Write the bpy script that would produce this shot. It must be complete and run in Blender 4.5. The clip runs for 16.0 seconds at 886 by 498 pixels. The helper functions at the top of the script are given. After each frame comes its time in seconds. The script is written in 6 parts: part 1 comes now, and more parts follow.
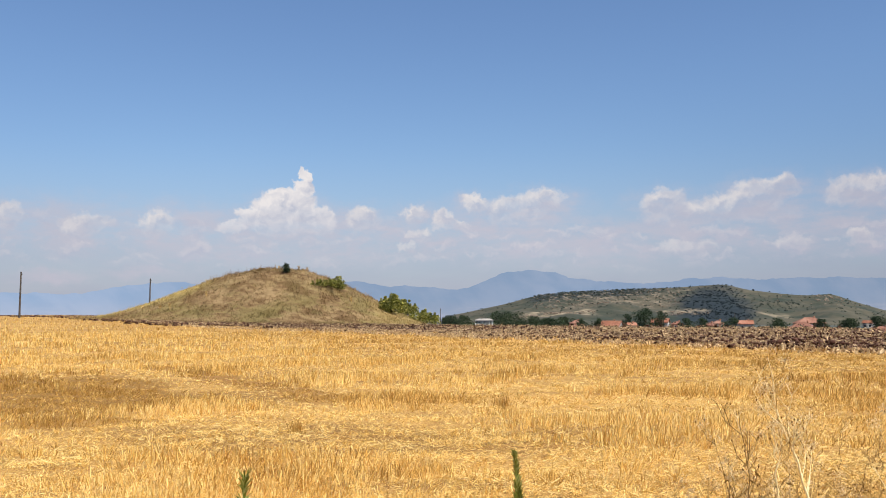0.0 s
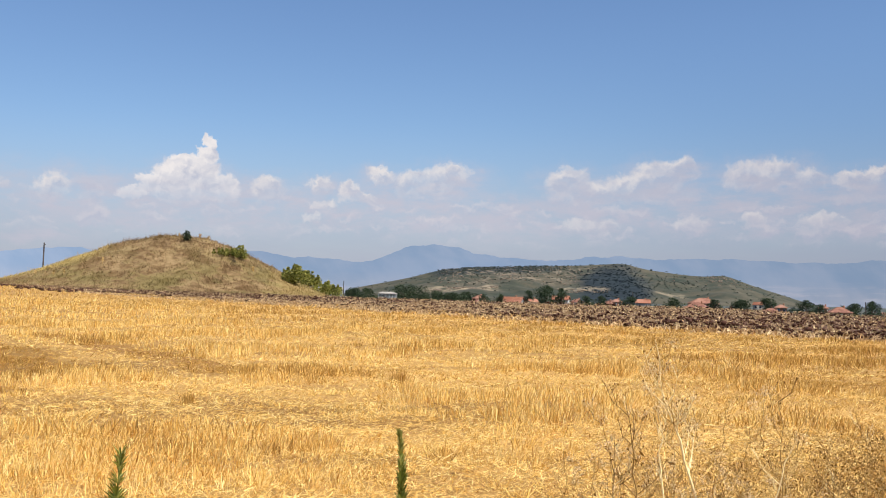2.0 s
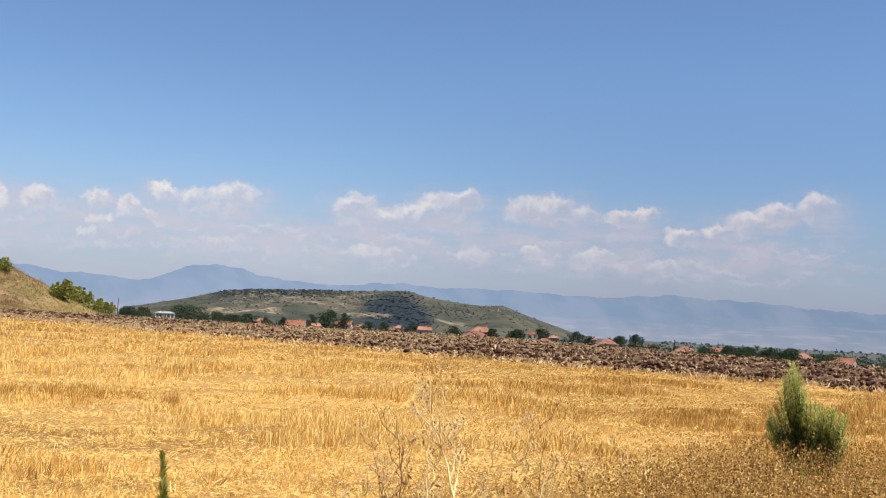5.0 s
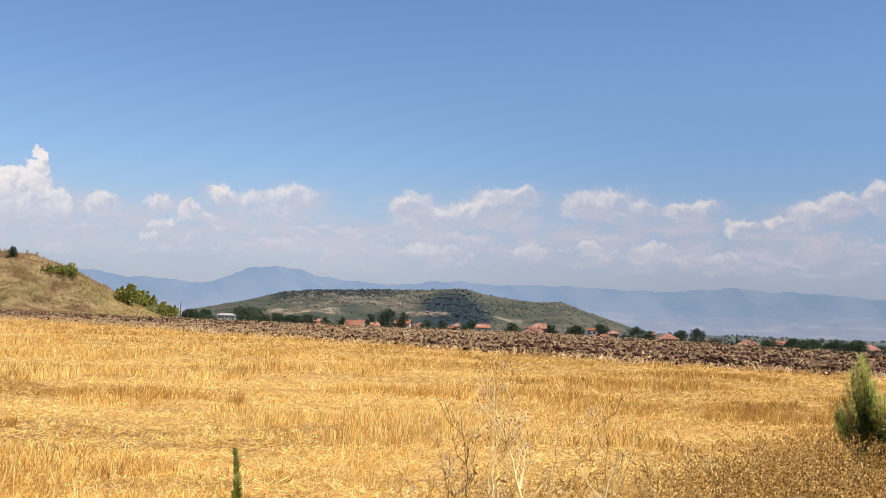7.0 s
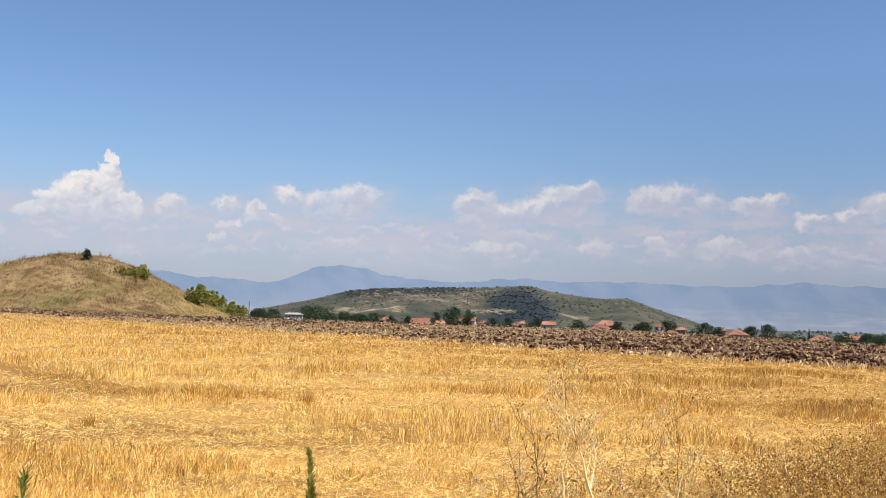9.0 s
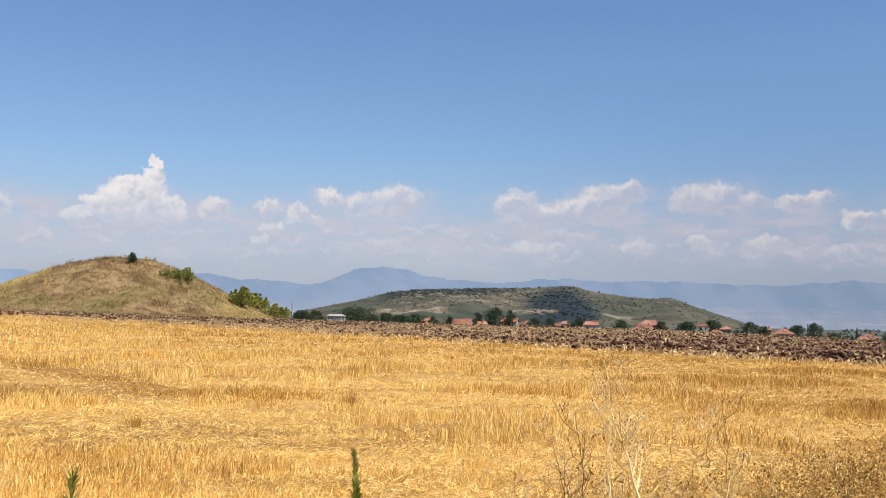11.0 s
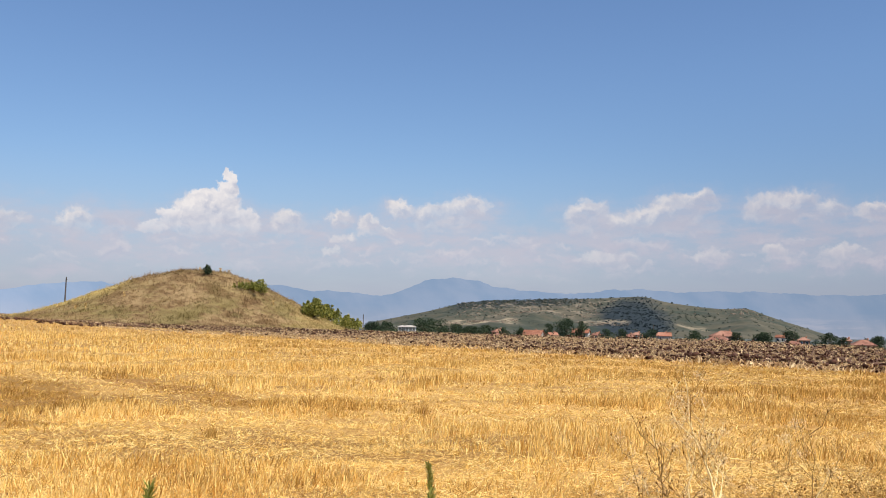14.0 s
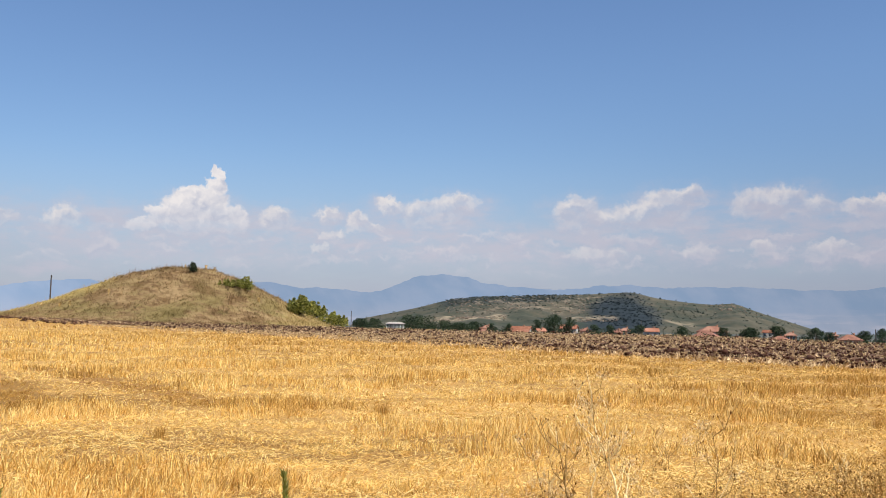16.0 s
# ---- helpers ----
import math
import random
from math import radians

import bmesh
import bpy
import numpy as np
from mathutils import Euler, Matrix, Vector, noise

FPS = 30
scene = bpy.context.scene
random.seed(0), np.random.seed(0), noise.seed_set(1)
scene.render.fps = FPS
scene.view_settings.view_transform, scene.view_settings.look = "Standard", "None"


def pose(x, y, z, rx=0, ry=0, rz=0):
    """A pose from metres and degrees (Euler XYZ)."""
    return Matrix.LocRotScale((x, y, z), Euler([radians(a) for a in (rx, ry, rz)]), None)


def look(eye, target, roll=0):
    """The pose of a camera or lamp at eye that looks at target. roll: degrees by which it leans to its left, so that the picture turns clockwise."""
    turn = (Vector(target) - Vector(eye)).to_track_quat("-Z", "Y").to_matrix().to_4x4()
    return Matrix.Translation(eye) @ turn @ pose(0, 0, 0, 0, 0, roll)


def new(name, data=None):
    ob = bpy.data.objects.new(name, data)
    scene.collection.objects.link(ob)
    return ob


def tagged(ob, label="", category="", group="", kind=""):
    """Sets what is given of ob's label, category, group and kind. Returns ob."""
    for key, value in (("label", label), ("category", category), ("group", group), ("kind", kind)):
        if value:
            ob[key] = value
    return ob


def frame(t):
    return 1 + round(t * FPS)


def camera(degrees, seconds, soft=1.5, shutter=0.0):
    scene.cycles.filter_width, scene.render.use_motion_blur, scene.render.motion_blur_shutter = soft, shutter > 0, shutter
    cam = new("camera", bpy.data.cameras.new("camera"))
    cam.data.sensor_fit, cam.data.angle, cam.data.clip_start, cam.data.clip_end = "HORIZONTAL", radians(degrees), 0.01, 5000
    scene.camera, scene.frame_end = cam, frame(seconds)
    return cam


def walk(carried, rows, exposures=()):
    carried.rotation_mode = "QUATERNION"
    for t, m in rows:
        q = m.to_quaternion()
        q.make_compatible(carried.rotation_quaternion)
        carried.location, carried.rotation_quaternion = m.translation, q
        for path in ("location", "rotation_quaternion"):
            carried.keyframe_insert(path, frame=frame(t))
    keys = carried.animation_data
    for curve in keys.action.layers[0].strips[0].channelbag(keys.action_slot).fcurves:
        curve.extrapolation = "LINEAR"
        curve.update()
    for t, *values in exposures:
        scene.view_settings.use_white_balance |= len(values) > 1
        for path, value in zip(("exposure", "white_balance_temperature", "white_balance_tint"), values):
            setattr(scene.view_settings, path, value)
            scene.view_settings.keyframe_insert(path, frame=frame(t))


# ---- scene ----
cam = camera(46.72, 16.0, soft=0.9)
PATH = [
    (0, pose(0.000, 0.000, 1.600, 93.583, 0.045, -0.000)),
    (0.5, pose(0.010, 0.015, 1.601, 93.244, -0.040, -1.075)),
    (1, pose(0.032, 0.030, 1.604, 92.885, -0.195, -2.289)),
    (1.5, pose(0.047, 0.045, 1.609, 92.532, -0.703, -3.739)),
    (2, pose(0.059, 0.058, 1.617, 92.156, -1.321, -5.368)),
    (2.5, pose(0.067, 0.052, 1.623, 91.847, -1.942, -7.308)),
    (3, pose(0.075, 0.042, 1.622, 91.562, -2.532, -9.707)),
    (3.5, pose(0.088, 0.032, 1.621, 91.767, -3.013, -12.362)),
    (4, pose(0.095, 0.021, 1.621, 92.854, -3.429, -15.044)),
    (4.2, pose(0.096, 0.017, 1.620, 93.284, -3.475, -15.977)),
    (5.2, pose(0.086, -0.002, 1.610, 94.020, -2.980, -17.450)),
    (6.3, pose(0.067, -0.017, 1.599, 93.850, -2.360, -15.540)),
    (6.5, pose(0.064, -0.020, 1.600, 93.813, -2.266, -15.141)),
    (7, pose(0.057, -0.023, 1.605, 93.717, -2.060, -14.170)),
    (7.5, pose(0.053, -0.026, 1.609, 93.641, -1.976, -13.225)),
    (8, pose(0.049, -0.029, 1.612, 93.586, -1.846, -12.355)),
    (8.5, pose(0.043, -0.032, 1.615, 93.516, -1.711, -11.431)),
    (9, pose(0.037, -0.034, 1.616, 93.476, -1.590, -10.534)),
    (9.5, pose(0.034, -0.029, 1.616, 93.441, -1.493, -9.731)),
    (12, pose(0.033, 0.015, 1.607, 93.517, -1.043, -7.454)),
    (12.5, pose(0.036, 0.027, 1.605, 93.593, -0.945, -7.009)),
    (13, pose(0.037, 0.039, 1.604, 93.698, -0.955, -6.452)),
    (13.5, pose(0.033, 0.050, 1.607, 93.844, -1.010, -5.513)),
    (14, pose(0.024, 0.062, 1.611, 93.993, -1.170, -4.281)),
    (14.5, pose(0.017, 0.074, 1.610, 94.054, -1.268, -3.411)),
    (15, pose(0.020, 0.092, 1.607, 94.003, -1.204, -3.529)),
    (15.5, pose(0.122, 0.150, 1.603, 93.866, -1.047, -4.037)),
    (16, pose(0.518, 0.160, 1.641, 93.806, -0.962, -4.881)),
]
walk(cam, PATH, [(0, 0.44), (1.5, 0.47), (3, 0.50), (4, 0.53), (6.5, 0.55), (9.5, 0.51), (12, 0.49), (16, 0.46)])

# ---- world, sun ----
SUN_AZ, SUN_EL = 135.0, 57.0          # degrees right of +y, and up


class Net:
    """Short-hand for building a node tree."""

    def __init__(self, tree):
        self.t = tree
        tree.nodes.clear()

    def node(self, kind, **props):
        n = self.t.nodes.new(kind)
        for k, v in props.items():
            if k == "operation":
                n.operation = v
            elif k == "blend":
                n.data_type, n.blend_type = "RGBA", v
            elif k == "noise_dimensions":
                n.noise_dimensions = v
            elif k == "feature":
                n.feature = v
        return n

    def put(self, socket, value):
        if isinstance(value, bpy.types.NodeSocket):
            self.t.links.new(value, socket)
        elif value is not None:
            socket.default_value = value

    def math(self, op, a, b=None, c=None, clamp=False):
        n = self.node("ShaderNodeMath", operation=op)
        n.use_clamp = clamp
        for s, v in zip(n.inputs, (a, b, c)):
            self.put(s, v)
        return n.outputs[0]

    def vec(self, op, a, b=None, c=None):
        n = self.node("ShaderNodeVectorMath", operation=op)
        for s, v in zip(n.inputs, (a, b, c)):
            self.put(s, v)
        return n.outputs["Value"] if op in ("LENGTH", "DOT_PRODUCT", "DISTANCE") else n.outputs["Vector"]

    def noise(self, vector, scale, detail=4.0, rough=0.55, distort=0.0, colour=False):
        n = self.node("ShaderNodeTexNoise")
        for k, v in (("Vector", vector), ("Scale", scale), ("Detail", detail), ("Roughness", rough), ("Distortion", distort)):
            self.put(n.inputs[k], v)
        return n.outputs["Color" if colour else "Fac"]

    def step(self, x, lo, hi, a=0.0, b=1.0):
        n = self.node("ShaderNodeMapRange")
        n.interpolation_type = "SMOOTHSTEP"
        for s, v in zip(n.inputs, (x, lo, hi, a, b)):
            self.put(s, v)
        return n.outputs[0]

    def mix(self, fac, a, b, blend="MIX"):
        n = self.node("ShaderNodeMix", blend=blend)
        self.put(n.inputs["Factor"], fac)
        self.put(n.inputs[6], a if isinstance(a, bpy.types.NodeSocket) else (*a, 1))
        self.put(n.inputs[7], b if isinstance(b, bpy.types.NodeSocket) else (*b, 1))
        return n.outputs[2]

    def xyz(self, x, y, z=0.0):
        n = self.node("ShaderNodeCombineXYZ")
        for s, v in zip(n.inputs, (x, y, z)):
            self.put(s, v)
        return n.outputs[0]

    def split(self, v):
        n = self.node("ShaderNodeSeparateXYZ")
        self.put(n.inputs[0], v)
        return n.outputs


# Cumulus clouds over the far hills: azimuth, elevation, half width, half height in degrees.
TOWER = [(-7.62, 7.55, 0.38, 0.5), (-7.85, 6.9, 0.62, 0.6), (-8.9, 6.3, 1.05, 0.72), (-9.7, 5.75, 1.15, 0.8), (-8.2, 5.6, 1.3, 1.0),
         (-10.8, 5.35, 0.85, 0.55), (-7.0, 5.1, 1.15, 0.8), (-9.2, 4.9, 1.9, 0.8), (-11.7, 4.75, 0.8, 0.4)]
PUFFS = [(22.3, 4.05, 0.8, 0.42), (25.7, 4.0, 1.3, 0.42), (13.5, 3.75, 1.8, 0.3), (18.8, 3.8, 1.2, 0.3), (29.5, 3.6, 1.3, 0.35), (-1.2, 4.6, 0.8, 0.3), (-2.0, 3.95, 0.7, 0.25),
         (-15.6, 4.95, 1.15, 0.55), (-19.3, 4.85, 1.45, 0.65), (-23.0, 5.15, 0.85, 0.7), (-4.5, 5.35, 1.0, 0.5), (-1.6, 5.7, 0.75, 0.5),
         (0.0, 5.4, 0.65, 0.5), (0.5, 5.0, 1.2, 0.4), (1.9, 6.25, 0.9, 0.42), (3.8, 5.9, 1.55, 0.7), (5.1, 6.05, 1.6, 0.7), (6.0, 6.4, 1.0, 0.6)]
BANKS = [(12.3, 6.05, 1.3, 0.7), (13.4, 5.55, 1.9, 0.55), (15.1, 5.75, 1.6, 0.65), (17.3, 6.6, 1.4, 0.65), (18.4, 6.85, 0.95, 0.6),
         (16.8, 6.1, 1.9, 0.6), (22.0, 6.45, 1.6, 0.65), (23.4, 6.75, 1.4, 0.65), (24.2, 6.3, 1.9, 0.55), (27.4, 6.2, 1.4, 0.48),
         (28.4, 6.5, 0.7, 0.4), (30.2, 5.25, 0.95, 0.45), (32.8, 5.65, 1.9, 0.45), (34.3, 6.15, 1.9, 0.58), (35.3, 6.6, 1.15, 0.6),
         (37.2, 7.0, 1.15, 0.72)]
VEILS = [(-5.8, 4.9, 2.2, 0.9), (-10.8, 4.5, 3.0, 0.9), (9.0, 3.9, 4.5, 1.2), (-20.5, 4.5, 5.0, 1.3), (-13.5, 4.6, 3.5, 1.2), (-4.0, 4.4, 4.5, 1.2), (3.0, 4.7, 4.8, 1.3), (14.0, 4.4, 4.5, 1.2), (20.0, 4.8, 4.5, 1.3), (26.0, 4.6, 5.0, 1.3), (33.0, 4.4, 4.5, 1.3),
         (-22.9, 3.8, 1.3, 0.5), (-20.1, 4.15, 2.9, 0.7), (-15.0, 4.1, 3.5, 0.8), (-12.6, 3.4, 3.8, 0.8), (-7.0, 3.6, 4.1, 0.9),
         (-2.7, 4.4, 2.9, 0.7), (-0.1, 3.95, 2.6, 0.8), (4.3, 4.55, 3.5, 0.7), (4.9, 3.6, 2.9, 0.8), (-20.9, 1.9, 1.9, 0.35),
         (-16.4, 2.2, 1.9, 0.35), (11.1, 3.65, 1.0, 0.45), (13.3, 3.4, 2.6, 0.4), (16.4, 4.0, 1.3, 0.4), (19.0, 3.75, 1.6, 0.4),
         (22.2, 4.0, 1.15, 0.6), (25.5, 4.0, 1.75, 0.6), (28.2, 3.5, 2.9, 0.5), (32.5, 3.45, 1.9, 0.45), (34.5, 4.6, 1.9, 0.4), (36.2, 4.25, 1.9, 0.5)]


def build_world():
    world = bpy.data.worlds.new("sky")
    scene.world = world
    world.use_nodes = True
    n = Net(world.node_tree)
    sky = n.node("ShaderNodeTexSky")
    sky.sky_type = "NISHITA"
    sky.sun_disc = False
    sky.sun_elevation, sky.sun_rotation = radians(SUN_EL), radians(SUN_AZ)
    sky.altitude, sky.air_density, sky.dust_density, sky.ozone_density = 200, 1.15, 0.15, 6.0
    way = n.node("ShaderNodeTexCoord").outputs["Generated"]
    x, y, z = n.split(way)
    az = n.math("MULTIPLY", n.math("ARCTAN2", x, y), 57.2958)
    el = n.math("MULTIPLY", n.math("ARCSINE", z), 57.2958)
    flat = n.xyz(az, el)
    # billows: warp the outline at two sizes
    w1 = n.vec("SUBTRACT", n.noise(flat, 0.85, 2.0, 0.5, colour=True), (0.5, 0.5, 0.5))
    w2 = n.vec("SUBTRACT", n.noise(flat, 2.6, 5.0, 0.62, colour=True), (0.5, 0.5, 0.5))
    p = n.vec("MULTIPLY_ADD", w1, (1.5, 1.0, 0.0), flat)
    p = n.vec("MULTIPLY_ADD", w2, (0.8, 0.65, 0.0), p)
    p = n.vec("MULTIPLY", p, (1, 1, 0))

    def cover(point, blobs):
        best = None
        for a, e, ra, re in blobs:
            q = n.vec("MULTIPLY_ADD", point, (1 / ra, 1 / re, 0), (-a / ra, -e / re, 0))
            r = n.vec("LENGTH", q)
            best = r if best is None else n.math("SMOOTH_MIN", best, r, 0.25)
        return n.math("SUBTRACT", 1.0, best)

    heaps = [(a, e - 0.12, ra, re * 1.3) for a, e, ra, re in PUFFS + BANKS]
    tower, thin = cover(p, TOWER), cover(p, heaps)
    higher = n.vec("ADD", p, (-0.28, 0.36, 0.0))
    # sunlit tops: open sky lies just above them
    crown_t = n.step(cover(higher, TOWER), -0.25, 0.75, 1.0, 0.0)
    crown_b = n.step(cover(higher, heaps), -0.30, 0.75, 1.0, 0.0)
    skirts = [(a, e - 0.8 * re, ra * 1.55, re * 1.45) for a, e, ra, re in TOWER[3:] + PUFFS + BANKS]
    veil = cover(p, VEILS + skirts)
    # billows lit from above and from the sun's side
    fine = n.noise(p, 1.05, 3.0, 0.5)
    up = n.noise(n.vec("ADD", p, (-0.14, 0.26, 0.0)), 1.05, 3.0, 0.5)
    relief = n.math("MULTIPLY", n.math("SUBTRACT", fine, up), 3.4)
    tower_a = n.math("MULTIPLY", n.step(tower, -0.03, 0.26), n.step(el, 3.7, 6.2, 0.10, 0.97))
    thin_a = n.math("MULTIPLY", n.step(thin, -0.05, 0.42), n.math("MULTIPLY", n.math("MULTIPLY_ADD", crown_b, 0.60, 0.36), n.step(el, 3.5, 5.0, 0.45, 1.0)))
    veil_a = n.math("MULTIPLY", n.step(veil, -0.85, 0.95), n.step(n.noise(n.vec("MULTIPLY", flat, (0.42, 1.2, 1)), 1.0, 5.0, 0.6), 0.30, 0.66, 0.22, 0.86))
    # soft small heaps of cloud in the bank low over the hills
    low = n.vec("MULTIPLY", p, (0.62, 1.25, 0.0))
    heap = n.noise(low, 1.0, 3.0, 0.5)
    heap_up = n.noise(n.vec("ADD", low, (0.0, 0.34, 0.0)), 1.0, 3.0, 0.5)
    heap_a = n.math("MULTIPLY", n.step(heap, 0.45, 0.66, 0.0, 0.52), n.math("MULTIPLY", n.step(el, 1.8, 3.2), n.step(el, 4.3, 6.0, 1.0, 0.0)))
    heap_a = n.math("MULTIPLY", heap_a, n.step(veil, -1.1, 0.3))
    heap_c = n.mix(n.math("MULTIPLY_ADD", n.math("SUBTRACT", heap, heap_up), 3.0, 0.42, clamp=True), (5.15, 5.4, 6.75), (7.5, 7.15, 7.65))
    # thin haze bank towards the horizon, broken a little
    clear = n.mix(1.0, sky.outputs[0], (1.14, 1.16, 1.27), "MULTIPLY")
    bank = n.math("MULTIPLY", n.step(el, -0.5, 9.5, 0.9, 0.0), n.step(n.noise(n.vec("MULTIPLY", flat, (0.12, 0.5, 1)), 1.0, 4.0), 0.2, 0.75, 0.85, 1.0))
    dark_c, light_c = (5.5, 5.75, 6.9), (9.5, 9.0, 8.9)
    tower_c = n.mix(n.math("ADD", n.math("MULTIPLY_ADD", crown_t, 0.46, 0.42), n.math("MULTIPLY", relief, 0.62), clamp=True), dark_c, light_c)
    thin_c = n.mix(n.math("ADD", n.math("MULTIPLY_ADD", crown_b, 0.70, 0.12), n.math("MULTIPLY", relief, 0.7), clamp=True), dark_c, (8.6, 8.2, 8.2))
    far_haze = n.mix(n.step(az, 8.0, 42.0), (4.1, 4.42, 5.9), (3.6, 4.08, 5.65))
    col = n.mix(bank, clear, far_haze)
    col = n.mix(veil_a, col, (6.15, 5.98, 6.9))
    col = n.mix(heap_a, col, heap_c)
    col = n.mix(thin_a, col, thin_c)
    col = n.mix(tower_a, col, tower_c)
    # the clear air is deeper to both sides
    side_air = n.math("MULTIPLY", n.step(az, 3.0, 32.0, 1.0, 0.85), n.step(az, -26.0, -12.0, 0.95, 1.0))
    side_air = n.math("ADD", side_air, n.math("MULTIPLY", n.math("SUBTRACT", 1.0, side_air), n.step(el, 7.0, 15.0)), clamp=True)
    col = n.mix(1.0, col, n.xyz(side_air, side_air, n.math("POWER", side_air, 0.8)), "MULTIPLY")
    bg = n.node("ShaderNodeBackground")
    n.put(bg.inputs[0], col)
    bg.inputs[1].default_value = SKY
    out = n.node("ShaderNodeOutputWorld")
    n.put(out.inputs[0], bg.outputs[0])


SKY = 0.066
build_world()
sun_data = bpy.data.lights.new("sun", "SUN")
sun_data.energy, sun_data.angle, sun_data.color = 4.8, radians(0.53), (1.0, 0.95, 0.86)
sun = new("sun", sun_data)
a, e = radians(SUN_AZ), radians(SUN_EL)
sun.matrix_world = look((math.sin(a) * math.cos(e) * 300, math.cos(a) * math.cos(e) * 300, math.sin(e) * 300), (0, 0, 0))

# ---- materials ----


def material(name, colours, scale=1.0, rough=0.85, bump=0.0, island=0.0, through_light=0.0, spec=0.08, bump_scale=None, metal=0.0, coarse=0.15):
    """A matt surface that wanders between colours at two sizes; island: how far single pieces differ; through_light: share of light let through."""
    m = bpy.data.materials.new(name)
    m.use_nodes = True
    n = Net(m.node_tree)
    pos = n.node("ShaderNodeNewGeometry")
    big = n.noise(pos.outputs["Position"], scale * coarse, 3.0, 0.55)
    small = n.noise(pos.outputs["Position"], scale, 5.0, 0.62)
    f = n.math("ADD", n.math("MULTIPLY", big, 0.5), n.math("MULTIPLY", small, 0.5))
    if island:
        f = n.math("ADD", n.math("MULTIPLY", f, 1 - island), n.math("MULTIPLY", pos.outputs["Random Per Island"], island))
        lo, hi = 0.5 - 0.18 - 0.3 * island, 0.5 + 0.18 + 0.3 * island
    else:
        lo, hi = 0.34, 0.66
    ramp = n.node("ShaderNodeValToRGB")
    while len(ramp.color_ramp.elements) < len(colours):
        ramp.color_ramp.elements.new(0.5)
    for i, c in enumerate(colours):
        ramp.color_ramp.elements[i].position = i / (len(colours) - 1)
        ramp.color_ramp.elements[i].color = (*c, 1)
    n.put(ramp.inputs[0], n.step(f, lo, hi))
    b = n.node("ShaderNodeBsdfPrincipled")
    n.put(b.inputs["Base Color"], ramp.outputs[0])
    b.inputs["Roughness"].default_value = rough
    b.inputs["Metallic"].default_value = metal
    b.inputs["Specular IOR Level"].default_value = spec
    if bump:
        bp = n.node("ShaderNodeBump")
        bp.inputs["Strength"].default_value = bump
        n.put(bp.inputs["Height"], n.noise(pos.outputs["Position"], bump_scale or scale * 4, 4.0, 0.6))
        n.put(b.inputs["Normal"], bp.outputs[0])
    shader = b.outputs[0]
    if through_light:
        tr = n.node("ShaderNodeBsdfTranslucent")
        n.put(tr.inputs[0], ramp.outputs[0])
        mx = n.node("ShaderNodeMixShader")
        mx.inputs[0].default_value = through_light
        n.put(mx.inputs[1], b.outputs[0])
        n.put(mx.inputs[2], tr.outputs[0])
        shader = mx.outputs[0]
    out = n.node("ShaderNodeOutputMaterial")
    n.put(out.inputs[0], shader)
    return m


RUT, RUT_N = (-8.0, 29.4), (0.863, 0.505)           # a wheel rut runs along this line
EDGE, EDGE_N = (24.0, 31.0), (0.868, 0.496)      # the ploughed strip begins along this line


